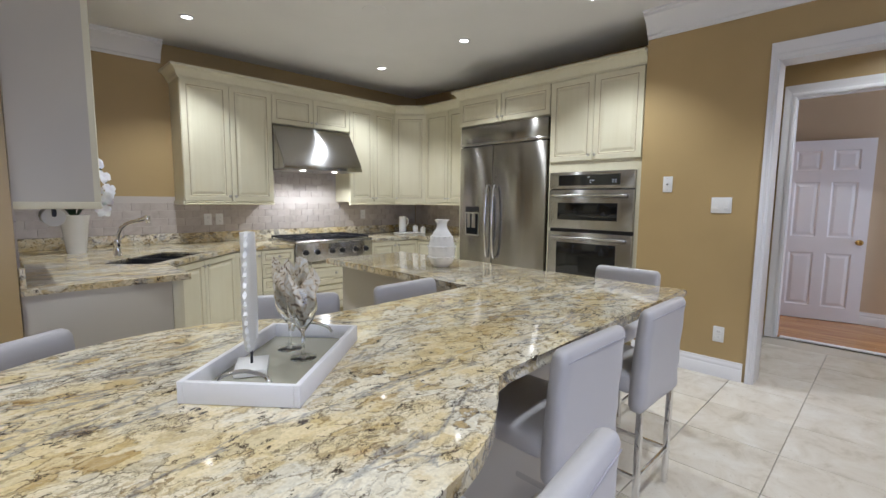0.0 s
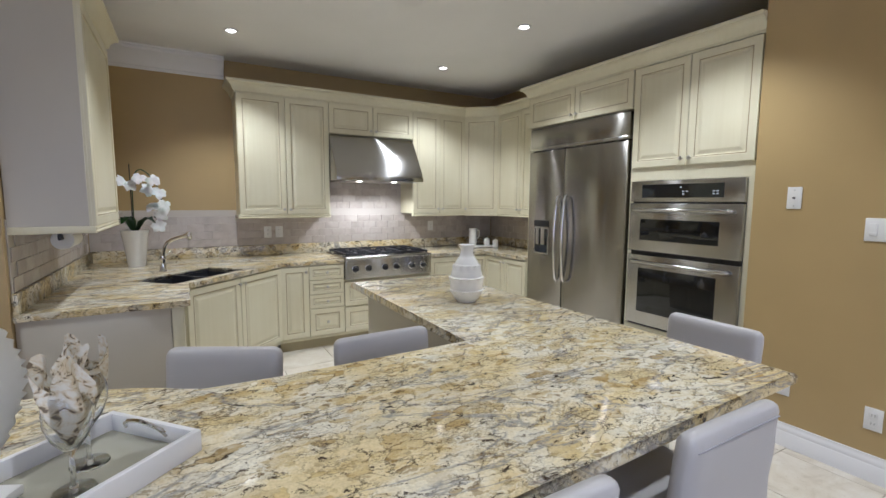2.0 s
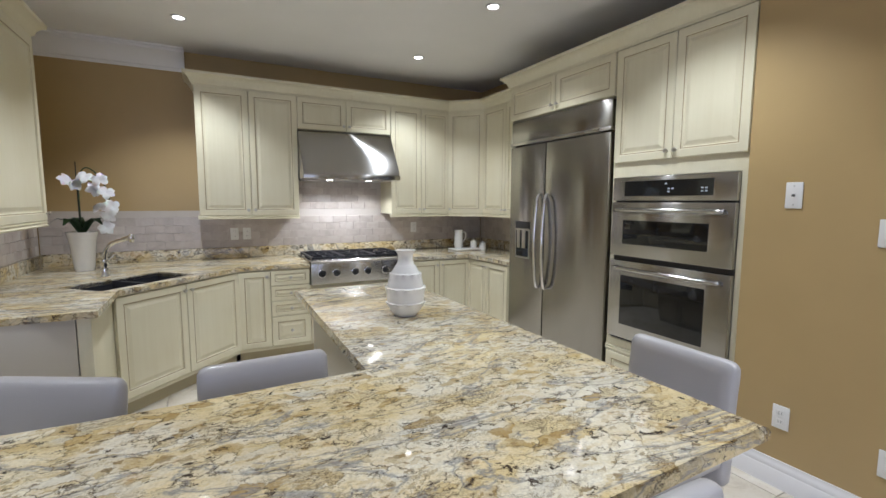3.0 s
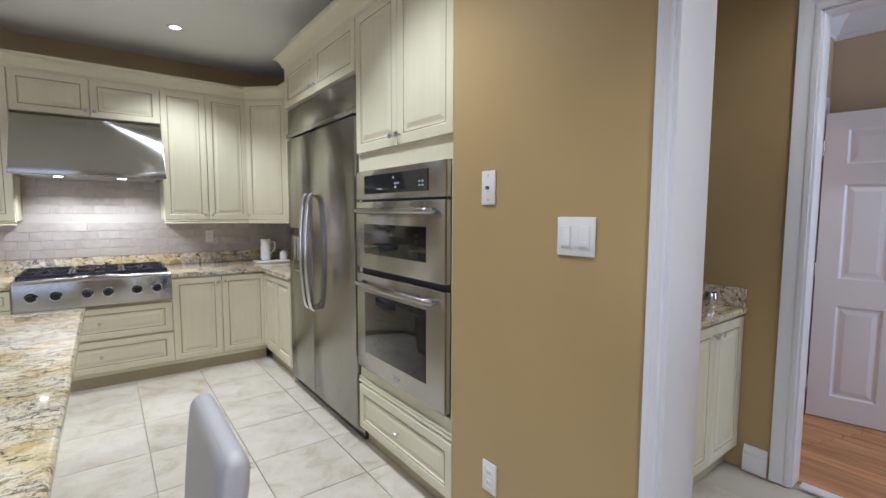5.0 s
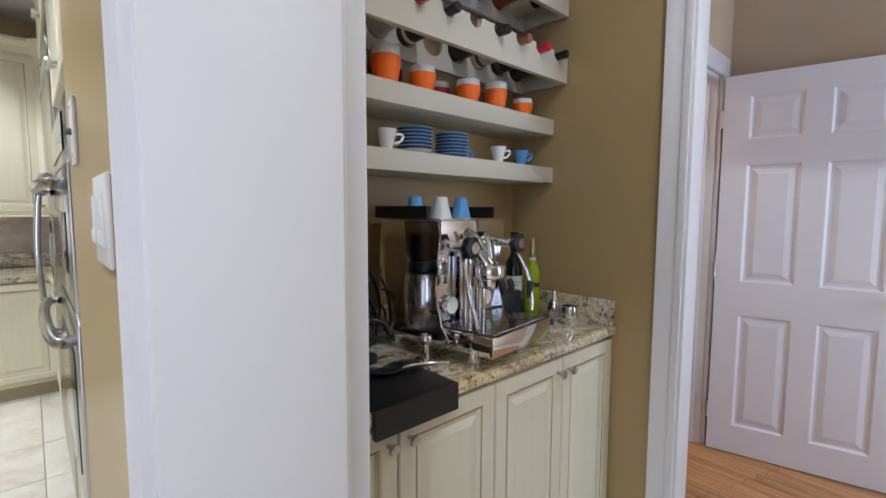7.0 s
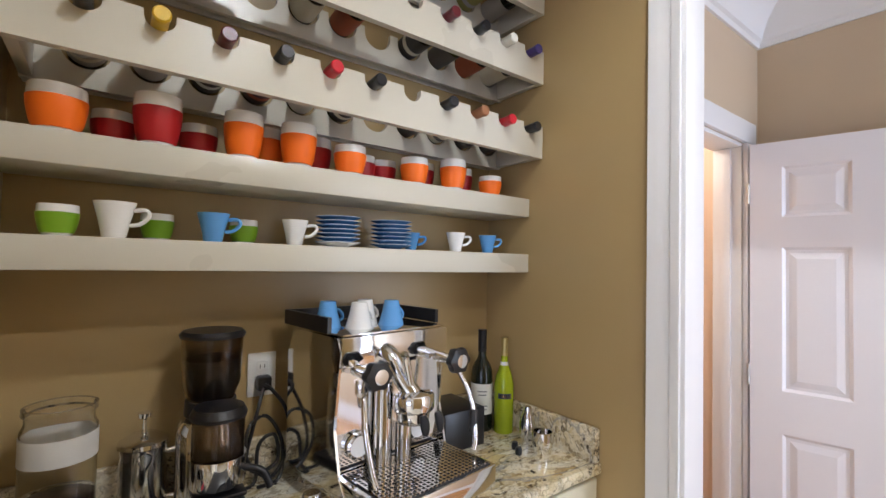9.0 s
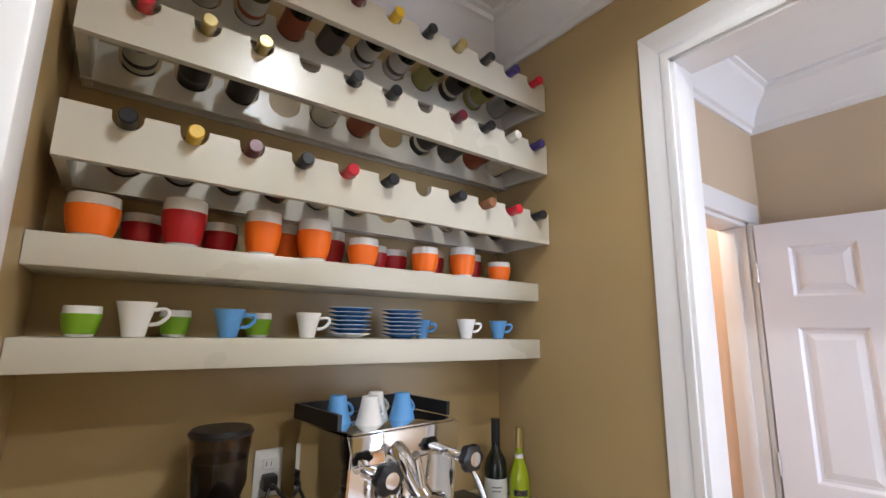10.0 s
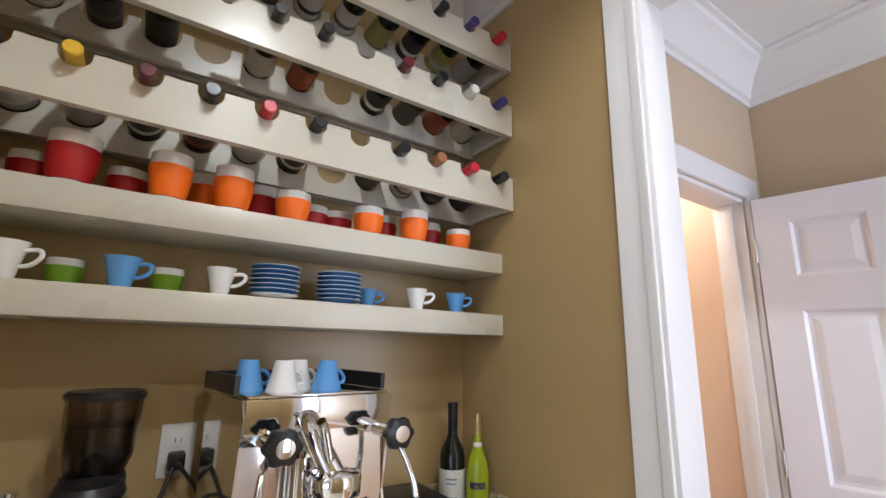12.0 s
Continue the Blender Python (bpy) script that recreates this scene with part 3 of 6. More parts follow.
# sink and tap
sm = pose(3.13, 4.38, 0, 0, 0, 45)
sink = thing("kitchen_sink", "dark double bowl sink set under the granite", "sink", sm)
for x0, x1, nm in ((-0.36, -0.01, "bowl"), (0.01, 0.36, "bowl")):
    bm = bmesh.new()
    for lo, hi in (((x0, -0.19, 0.66), (x1, 0.19, 0.67)), ((x0, -0.2, 0.66), (x1, -0.19, TOP - 0.012)), ((x0, 0.19, 0.66), (x1, 0.2, TOP - 0.012)), ((x0 - 0.008, -0.2, 0.66), (x0, 0.2, TOP - 0.012)), ((x1, -0.2, 0.66), (x1 + 0.008, 0.2, TOP - 0.012))):
        add_box(bm, lo, hi)
    finish(bm, nm, painted("sink_steel", (0.035, 0.035, 0.04), 0.3, 0.2, 0.05) if x0 < -0.1 else bpy.data.materials["sink_steel"], sink)
tap = thing("kitchen_tap", "chrome single lever kitchen tap with angled spout", "tap", pose(2.93, 4.64, TOP, 0, 0, 62))
lathe("base", [(0.03, 0), (0.032, 0.006), (0.024, 0.016), (0.022, 0.09), (0.025, 0.1), (0.022, 0.13), (0, 0.14)], CHROME, tap)
tube("spout", [(0, 0, 0.1), (-0.005, -0.02, 0.2), (0.0, -0.07, 0.255), (0.0, -0.16, 0.285), (0.0, -0.215, 0.30)], lambda u: 0.013 + 0.004 * u, CHROME, tap)
lathe("spray_head", [(0.014, 0), (0.02, 0.02), (0.021, 0.05), (0.015, 0.06), (0, 0.062)], CHROME, tap, at=(0, -0.215, 0.262))
tube("lever", [(0.015, 0.0, 0.12), (0.05, -0.01, 0.135), (0.09, -0.015, 0.16)], 0.007, CHROME, tap)

# cooktop
ck = thing("gas_cooktop", "steel professional gas cooktop with six black knobs", "cooktop", pose(4.445, FRONT - 0.03, 0))
slab("control_panel", (0, -0.02, 0.665), (0.957, 0.03, TOP + 0.0), STEEL, ck, bevel=0.006)
tube("bullnose", [(0.002, -0.004, TOP + 0.004), (0.955, -0.004, TOP + 0.004)], 0.02, STEEL, ck, segs=16, smooth_path=False)
slab("burner_tray", (0.0, 0.0, TOP - 0.02), (0.957, 0.66, TOP + 0.018), STEEL, ck, bevel=0.004)
for i in range(3):
    x0 = 0.02 + i * 0.308
    bm = bmesh.new()
    z0, z1 = TOP + 0.032, TOP + 0.05
    for lo, hi in (((x0, 0.03, z0), (x0 + 0.3, 0.045, z1)), ((x0, 0.60, z0), (x0 + 0.3, 0.615, z1)), ((x0, 0.03, z0), (x0 + 0.015, 0.615, z1)), ((x0 + 0.285, 0.03, z0), (x0 + 0.3, 0.615, z1)), ((x0, 0.315, z0), (x0 + 0.3, 0.33, z1))):
        add_box(bm, lo, hi)
    for cy in (0.18, 0.465):
        for k in range(8):
            a = k * math.pi / 4 + 0.39
            mm = pose(x0 + 0.15 + 0.085 * math.cos(a), cy + 0.085 * math.sin(a), z1 - 0.006, 0, 0, math.degrees(a))
            add_box(bm, (-0.045, -0.006, -0.008), (0.05, 0.006, 0.012), mm)
    for fx in (x0, x0 + 0.287):
        for fy in (0.032, 0.602):
            add_box(bm, (fx, fy, TOP + 0.016), (fx + 0.013, fy + 0.013, z0))
    finish(bm, "grate", IRON, ck)
    for cy in (0.18, 0.465):
        lathe("burner", [(0.05, TOP + 0.017), (0.05, TOP + 0.026), (0.035, TOP + 0.03), (0.034, TOP + 0.038), (0, TOP + 0.04)], IRON, ck, at=(x0 + 0.15, cy, 0), segs=18)
for kx in (0.10, 0.235, 0.415, 0.54, 0.72, 0.855):
    kn = lathe("control_knob", [(0.034, 0), (0.034, 0.006), (0.026, 0.008), (0.024, 0.036), (0.02, 0.042), (0, 0.042)], BLACK, ck, at=(kx, -0.02, 0.765), m=pose(0, 0, 0, 90, 0, 0), segs=20)
    lathe("bezel", [(0.036, 0), (0.038, 0.004), (0.03, 0.007), (0.03, 0.0)], CHROME, kn, at=(kx, -0.0201, 0.765), m=pose(0, 0, 0, 90, 0, 0), segs=20)
    slab("pointer", (kx - 0.005, -0.068, 0.743), (kx + 0.005, -0.058, 0.787), BLACK, kn, bevel=0.002)

# hood
hd = thing("range_hood", "brushed stainless steel wall hood with sloped front", "hood", pose(4.447, 0, 0))
hw = 0.973
bm = bmesh.new()
prof = [(BACK - 0.002, 2.135), (5.19, 2.135), (5.175, 2.12), (4.93, 1.735), (4.925, 1.655), (BACK - 0.002, 1.655)]
ends = [[bm.verts.new((x, y, z)) for y, z in prof] for x in (0, hw)]
for i in range(len(prof)):
    bm.faces.new((ends[0][i], ends[0][(i + 1) % 6], ends[1][(i + 1) % 6], ends[1][i]))
bm.faces.new(ends[0][::-1])
bm.faces.new(ends[1])
bmesh.ops.bevel(bm, geom=bm.edges[:], offset=0.004, segments=2, affect="EDGES")
finish(bm, "canopy", STEEL, hd, smooth=True)
slab("front_lip", (-0.004, 4.915, 1.652), (hw + 0.004, 4.93, 1.70), STEEL, hd, bevel=0.004)
slab("filter", (0.06, 4.97, 1.645), (hw - 0.06, 5.46, 1.655), NICKEL, hd)
for x in (0.27, 0.67):
    lathe("hood_light", [(0.0, 1.640), (0.028, 1.642), (0.032, 1.65), (0.03, 1.655)], GLOW, hd, at=(x, 5.03, 0), segs=16)

# upper cabinets
UB, UT, UF = 1.30, 2.455, 5.19


def upper(m, w, depth, z0, z1, fronts, label, rail=True):
    root = thing("wall_cabinet", label, "cabinet", m, "cream wall cabinets")
    slab("body", (0, 0, z0), (w, depth, z1), CREAM, root)
    if rail:
        sweep("light_rail", [(0, 0), (0.018, 0), (0.022, 0.008), (0.014, 0.016), (0.020, 0.028), (0.010, 0.040), (0, 0.040)], (0, 0, z0 - 0.036), (w, 0, z0 - 0.036), CREAM, root)
        slab("rail_back", (0, 0.0, z0 - 0.036), (w, 0.018, z0), CREAM, root)
    front(w, z0, z1, fronts, root)
    return root


A = upper(pose(3.565, UF, 0), 0.88, BACK - UF - 0.003, UB, UT, two(0.88, UB, UT, "b"), "tall cream wall cabinet with two panelled doors")
slab("side_rail", (-0.014, -0.01, UB - 0.036), (0, 0.32, UB), CREAM, A, bevel=0.004)
upper(pose(4.445, UF, 0), 0.975, BACK - UF - 0.003, 2.145, UT, two(0.975, 2.145, UT, "b"), "low cream wall cabinet over the hood", False)
upper(pose(5.42, UF, 0), 0.72, BACK - UF - 0.003, UB, UT, two(0.72, UB, UT, "b"), "tall cream wall cabinet beside the hood")
dg = upper(pose(6.14, UF, 0, 0, 0, -45), 0.424, 0.005, UB, UT, [(0, 0.424, UB, UT, "door", "lb")], "cream diagonal corner wall cabinet")
prism("corner_body", [(0, 0.004), (0.424, 0.004), (0.424 + 0.23, 0.235), (0.21, 0.68), (-0.23, 0.235)], UB, UT, CREAM, dg)
upper(pose(6.44, 4.89, 0, 0, 0, -90), 0.87, EAST - 6.44 - 0.003, UB, UT, two(0.87, UB, UT, "b"), "tall cream wall cabinet between corner and fridge")
W = upper(pose(2.67, 3.42, 0, 0, 0, 90), 0.96, 0.337, UB, UT, [(0, 0.96, UB, UT, "door", "rb")], "cream wall cabinet with a plain end panel by the sink")
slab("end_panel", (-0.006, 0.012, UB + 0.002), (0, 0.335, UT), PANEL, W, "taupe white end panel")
slab("side_rail", (-0.016, -0.016, UB - 0.036), (0, 0.335, UB), CREAM, W, bevel=0.004)


def cab_crown(a, b, out, miter):
    tagged(sweep("cabinet_crown", CABCROWN, (*a, UT), (*b, UT), CREAM, out=out, miter=miter), "cream stepped crown on top of the wall cabinets", "trim", kind="structure")


t8 = math.tan(radians(22.5))
cab_crown((3.565, UF), (6.14, UF), (0, -1), (1, -t8))
cab_crown((3.565, BACK), (3.565, UF), (-1, 0), (0, 1))
cab_crown((6.14, UF), (6.44, 4.89), (-0.7071, -0.7071), (-t8, -t8))
cab_crown((6.44, 4.89), (6.44, 4.0), (-1, 0), (-t8, 0))
cab_crown((6.16, 4.0), (6.16, 1.885), (-1, 0), (1, 0))
cab_crown((6.45, 4.0), (6.16, 4.0), (0, 1), (0, 1))
cab_crown((2.67, 3.42), (2.67, 4.38), (1, 0), (1, 1))
cab_crown((WEST, 3.42), (2.67, 3.42), (0, -1), (0, 1))
cab_crown((2.67, 4.38), (WEST, 4.38), (0, 1), (1, 0))

# fridge and the cabinets around it
FX = 6.16
upper(pose(FX, 3.995, 0, 0, 0, -90), 1.205, EAST - FX - 0.003, 2.165, UT, two(1.205, 2.165, UT, "b"), "low cream cabinet over the fridge", False)
gp = thing("fridge_gable", "cream gable panel beside the fridge", "panel", None)
slab("panel", (FX, 3.978, 0.0), (EAST - 0.003, 3.995, 2.165), CREAM, gp)
fr = thing("fridge", "stainless steel side by side built-in fridge", "fridge", pose(FX, 3.972, 0, 0, 0, -90))
FW = 1.165
slab("body", (0.0, 0.03, 0.03), (FW, 0.62, 2.15), STEEL_UP, fr)
slab("plinth", (0.01, 0.035, 0.0), (FW - 0.01, 0.06, 0.07), BLACK, fr)
slab("grille", (0.004, -0.012, 1.955), (FW - 0.004, 0.03, 2.15), STEEL_UP, fr, bevel=0.004)
slab("grille_ledge", (0.0, -0.028, 1.935), (FW, 0.03, 1.965), STEEL, fr, bevel=0.006)
bars = slab("badge", (FW - 0.24, -0.031, 1.943), (FW - 0.10, -0.027, 1.958), NICKEL, fr)
fd = slab("freezer_door", (0.004, -0.022, 0.08), (0.482, 0.03, 1.925), STEEL_UP, fr, bevel=0.008)
rd = slab("fridge_door", (0.49, -0.022, 0.08), (FW - 0.004, 0.03, 1.925), STEEL_UP, fr, bevel=0.008)
for d, x in ((fd, 0.437), (rd, 0.535)):
    tube("handle", [(x, -0.03, 0.70), (x, -0.062, 0.76), (x, -0.085, 1.1), (x, -0.062, 1.44), (x, -0.03, 1.50)], 0.0135, CHROME, d, segs=12)
slab("dispenser_panel", (0.10, -0.028, 1.20), (0.30, -0.02, 1.26), BLACK, fd, bevel=0.002)
slab("dispenser_recess", (0.10, -0.026, 0.93), (0.30, -0.02, 1.19), NICKEL, fd, bevel=0.002)
slab("dispenser_chute", (0.13, -0.032, 1.02), (0.17, -0.022, 1.18), NICKEL, fd, bevel=0.003)
slab("dispenser_chute", (0.20, -0.032, 1.02), (0.25, -0.022, 1.18), NICKEL, fd, bevel=0.003)
slab("dispenser_back", (0.112, -0.0275, 0.945), (0.288, -0.0255, 1.18), DARKGLASS, fd)

# tall oven cabinet with a microwave and an oven
tc = thing("oven_cabinet", "tall cream cabinet housing two built-in ovens", "cabinet", pose(FX, 2.79, 0, 0, 0, -90), "cream wall cabinets")
TW = 0.903
bm = bmesh.new()
for lo, hi in (((0, 0, 1.605), (TW, 0.63, UT)), ((0, 0, 0.10), (TW, 0.63, 0.475)), ((0, 0, 0.475), (0.03, 0.63, 1.605)), ((TW - 0.045, 0, 0.475), (TW, 0.63, 1.605)), ((0.03, 0.6, 0.475), (TW - 0.045, 0.63, 1.605))):
    add_box(bm, lo, hi)
finish(bm, "body", CREAM, tc)
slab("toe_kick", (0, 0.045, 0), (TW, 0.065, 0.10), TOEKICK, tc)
sweep("ledge", [(0, 0), (0.012, 0), (0.016, 0.01), (0.010, 0.02), (0.016, 0.032), (0, 0.036)], (0, 0, 0.385), (TW, 0, 0.385), CREAM, tc)
front(TW, 0, 0, [(0.01, TW / 2, 1.70, UT - 0.005, "door", "rb"), (TW / 2, TW - 0.01, 1.70, UT - 0.005, "door", "lb"), (0.01, TW - 0.01, 0.115, 0.38, "drawer", "cm")], tc)
ovn = thing("double_oven", "stainless steel microwave and oven built in one column", "oven", pose(FX, 2.76, 0, 0, 0, -90))
OW = 0.828
slab("body", (0.005, 0.0, 0.48), (OW - 0.005, 0.58, 1.60), BLACK, ovn)
cp = slab("control_panel", (0.0, -0.03, 1.445), (OW, 0.0, 1.60), STEEL, ovn, bevel=0.004)
dp = slab("display", (0.10, -0.034, 1.475), (0.70, -0.028, 1.572), DARKGLASS, cp)
lit = material("display_print", (0.55, 0.6, 0.65), 0.4)
for x, z in ((0.42, 1.515), (0.445, 1.515), (0.42, 1.497), (0.63, 1.515), (0.655, 1.515), (0.63, 1.497), (0.655, 1.497), (0.40, 1.545)):
    slab("marking", (x, -0.0352, z), (x + 0.014, -0.034, z + 0.008), lit, dp)
for nm, z0, z1, wz0, wz1 in (("microwave_door", 1.07, 1.435, 1.155, 1.315), ("oven_door", 0.50, 1.04, 0.60, 0.94)):
    d = slab(nm, (0.0, -0.035, z0), (OW, 0.0, z1), STEEL, ovn, bevel=0.006)
    slab("window", (0.10, -0.038, wz0), (OW - 0.14, -0.032, wz1), DARKGLASS, d, bevel=0.001)
    hz = z1 - 0.05
    tube("handle", [(0.07, -0.04, hz), (0.085, -0.075, hz), (OW / 2, -0.088, hz), (OW - 0.085, -0.075, hz), (OW - 0.07, -0.04, hz)], 0.0145, STEEL, d, segs=12)
slab("badge", (OW / 2 - 0.04, -0.037, 0.535), (OW / 2 + 0.04, -0.034, 0.55), NICKEL, ovn)

# ---- peninsula with its rounded end ----
pts = [(4.885, 1.11), (4.885, 3.50), (4.10, 3.50), (4.10, 1.95), (3.35, 1.945)]
cxr, cyr, rx, ry = 2.66, 1.47, 0.66, 0.655
a0, a1 = math.atan2(1.95 - cyr, 3.12 - cxr), math.atan2(1.03 - cyr, 3.16 - cxr) + 2 * math.pi
for i in range(49):
    a = a0 + (a1 - a0) * i / 48
    pts.append((cxr + rx * math.cos(a), cyr + ry * math.sin(a)))
pts += [(3.20, 1.055), (3.26, 1.085)]
pen = tagged(prism("peninsula_worktop", pts, TOP - 0.045, TOP - 0.003, GRANITE, bevel=0.014, segs=4), "thick gold granite worktop with a rounded table end", "worktop")
pb = thing("island_cabinet", "taupe white panelled cabinet under the granite peninsula", "cabinet", None)
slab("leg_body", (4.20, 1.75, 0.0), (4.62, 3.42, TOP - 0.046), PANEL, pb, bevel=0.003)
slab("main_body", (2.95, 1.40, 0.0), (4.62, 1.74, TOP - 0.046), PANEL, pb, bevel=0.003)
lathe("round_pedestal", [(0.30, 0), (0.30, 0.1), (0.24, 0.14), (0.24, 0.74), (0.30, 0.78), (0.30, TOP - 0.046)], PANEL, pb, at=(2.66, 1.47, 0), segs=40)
for x in (3.35, 4.0, 4.55):
    prism("bracket", [(x, 1.40), (x + 0.05, 1.40), (x + 0.05, 1.18), (x, 1.18)], TOP - 0.12, TOP - 0.046, CREAM, pb, bevel=0.006)
pf = thing("base_cabinet", "cream door fronts on the far side of the peninsula", "cabinet", pose(4.62, 1.78, 0, 0, 0, 90), "cream base cabinets")
front(1.62, 0, 0, [(0.0, 0.54, 0.13, 0.81, "door", "rt"), (0.54, 1.08, 0.13, 0.81, "door", "lt"), (1.08, 1.62, 0.13, 0.81, "door", "rt")], pf)


# ---- stools ----
def stool():
    root = thing("bar_stool", "pale grey leather bar stool with a high back and steel legs", "stool", pose(0, 0, 0), "stools round the peninsula")
    bm = rounded((-0.205, -0.02, 0.53), (0.205, 0.40, 0.615), 0.03)
    for v in bm.verts:
        if v.co.z > 0.6:
            v.co.z += 0.014 * (1 - (v.co.x / 0.21) ** 2)
    finish(bm, "seat", LEATHER, root, smooth=True)
    bm = rounded((-0.21, -0.072, 0.46), (0.21, 0.0, 0.90), 0.033, 11)
    for v in bm.verts:
        u = max(0, v.co.z - 0.55)
        v.co.y = v.co.y * (1 - 0.5 * u) - 0.05 * u - 0.10 * u * u
        if v.co.y < -0.04:
            v.co.y += 0.006 * math.sin(v.co.z * 45 + v.co.x * 9) * max(0, 0.5 - abs(v.co.z - 0.62))
    back = finish(bm, "backrest", LEATHER, root, smooth=True)
    seam = material("seam_thread", (0.35, 0.34, 0.37), 0.6) if "seam_thread" not in bpy.data.materials else bpy.data.materials["seam_thread"]
    tube("seam", [(-0.19, -0.0855, 0.862), (0, -0.0865, 0.864), (0.19, -0.0855, 0.862)], 0.002, seam, back, segs=6)
    for x in (-0.185, 0.16):
        for y in (-0.06, 0.36):
            slab("leg", (x, y, 0.0), (x + 0.025, y + 0.025, 0.54), CHROME, root, bevel=0.003)
    for lo, hi in (((-0.165, 0.365, 0.22), (0.165, 0.38, 0.24)), ((-0.18, -0.04, 0.16), (-0.165, 0.365, 0.18)), ((0.165, -0.04, 0.16), (0.18, 0.365, 0.18)), ((-0.165, -0.055, 0.16), (0.165, -0.04, 0.18))):
        slab("footrest", lo, hi, CHROME, root, bevel=0.003)
    return root


first = stool()
spots = [(3.61, 1.06, 0), (4.285, 1.075, 0), (2.89, 0.735, 8), (3.785, 2.075, 182), (3.172, 2.185, 152), (2.285, 2.085, 214), (5.12, 1.56, 90)]
for i, (x, y, r) in enumerate(spots):
    if i == 0:
        first.matrix_basis = pose(x, y, 0, 0, 0, r)
    else:
        copy_thing(first, pose(x, y, 0, 0, 0, r))

# ---- things in the kitchen ----
def pot_light(x, y):
    root = thing("ceiling_light", "small round recessed ceiling light with a white rim", "lamp", pose(x, y, CEIL), "recessed ceiling lights")
    lathe("rim", [(0.058, -0.001), (0.058, -0.006), (0.046, -0.009), (0.038, -0.004), (0.038, -0.001)], TRIM, root, segs=24)
    lathe("lens", [(0.0, -0.003), (0.037, -0.003), (0.037, -0.001)], GLOW, root, segs=24)


# pots added out of view get the same rim and lens
for x, y in POTS + PANTRY_POT_AND_FILL:
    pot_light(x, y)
sp = thing("ceiling_speaker", "round white speaker grille flush in the ceiling", "speaker", pose(4.51, 3.39, CEIL))
lathe("grille", [(0.0, -0.006), (0.085, -0.006), (0.095, -0.004), (0.098, 0.0)], CEILING, sp, segs=28)


def plate(m, w, h, kind, label):
    root = thing("wall_plate", label, "switch" if kind != "outlet" else "outlet", m)
    body = slab("cover", (-w / 2, -0.007, -h / 2), (w / 2, 0, h / 2), PLASTIC, root, bevel=0.003)
    grey = bpy.data.materials.get("slot_grey") or material("slot_grey", (0.12, 0.12, 0.12), 0.5)
    if kind == "switch":
        for x in (-w / 4, w / 4):
            slab("rocker", (x - 0.017, -0.011, -0.033), (x + 0.017, -0.006, 0.033), PLASTIC, root, bevel=0.002)
            slab("rocker_foot", (x - 0.015, -0.013, -0.030), (x + 0.015, -0.010, -0.012), PLASTIC, root, bevel=0.002)
    elif kind == "dimmer":
        lathe("dial", [(0.007, 0), (0.006, 0.01), (0, 0.011)], grey, root, at=(0, -0.007, 0.0), m=pose(0, 0, 0, 90), segs=12)
        for z in (-0.045, 0.045):
            lathe("screw", [(0.004, 0), (0.003, 0.002), (0, 0.002)], NICKEL, root, at=(0, -0.007, z), m=pose(0, 0, 0, 90), segs=10)
    else:
        for z in (-0.022, 0.022):
            slab("socket", (-0.017, -0.0095, z - 0.014), (0.017, -0.006, z + 0.014), PLASTIC, root, bevel=0.004)
            for x in (-0.007, 0.005):
                slab("slot", (x, -0.0102, z - 0.005), (x + 0.002, -0.0090, z + 0.006), grey, root)
    return root


EASTFACE = lambda y, z: pose(FACE, y, z, 0, 0, -90)
plate(EASTFACE(1.668, 1.47), 0.072, 0.125, "dimmer", "white dimmer plate on the ochre wall")
plate(EASTFACE(1.28, 1.308), 0.135, 0.118, "switch", "white double rocker switch on the ochre wall")
plate(EASTFACE(1.645, 0.365), 0.075, 0.12, "outlet", "white wall outlet low on the ochre wall")
plate(EASTFACE(1.235, 0.33), 0.075, 0.12, "outlet", "white wall outlet near the passage")
for x in (3.86, 3.975):
    plate(pose(x, BACK - 0.013, 1.105), 0.075, 0.12, "outlet", "white outlet on the marble splashback")
plate(pose(5.83, BACK - 0.013, 1.13), 0.075, 0.12, "outlet", "white outlet on the marble splashback")

# vase with ruffled bands
def ruffle(a, z):
    tier = (z % 0.072) / 0.072
    flare = max(0, tier - 0.45) / 0.55 if 0.02 < z < 0.255 else 0
    return 1 + 0.13 * flare ** 2 * (0.75 + 0.45 * math.cos(11 * a + 1.6 * int(z / 0.072)))


vp = [(0.0, 0.0), (0.056, 0.0), (0.060, 0.008)]
for i in range(61):
    u = i / 60
    vp.append((0.062 + 0.034 * math.sin(math.pi * u ** 0.8) ** 0.8 - 0.018 * u ** 4, 0.01 + 0.25 * u))
vp += [(0.040, 0.272), (0.035, 0.288), (0.038, 0.308), (0.052, 0.33), (0.048, 0.33), (0.036, 0.312), (0.030, 0.29), (0.03, 0.25), (0, 0.24)]
vs = thing("vase", "white ceramic vase with ruffled scalloped bands", "vase", pose(4.50, 2.60, TOP - 0.002))
lathe("body", vp, WHITE, vs, segs=88, wave=ruffle)

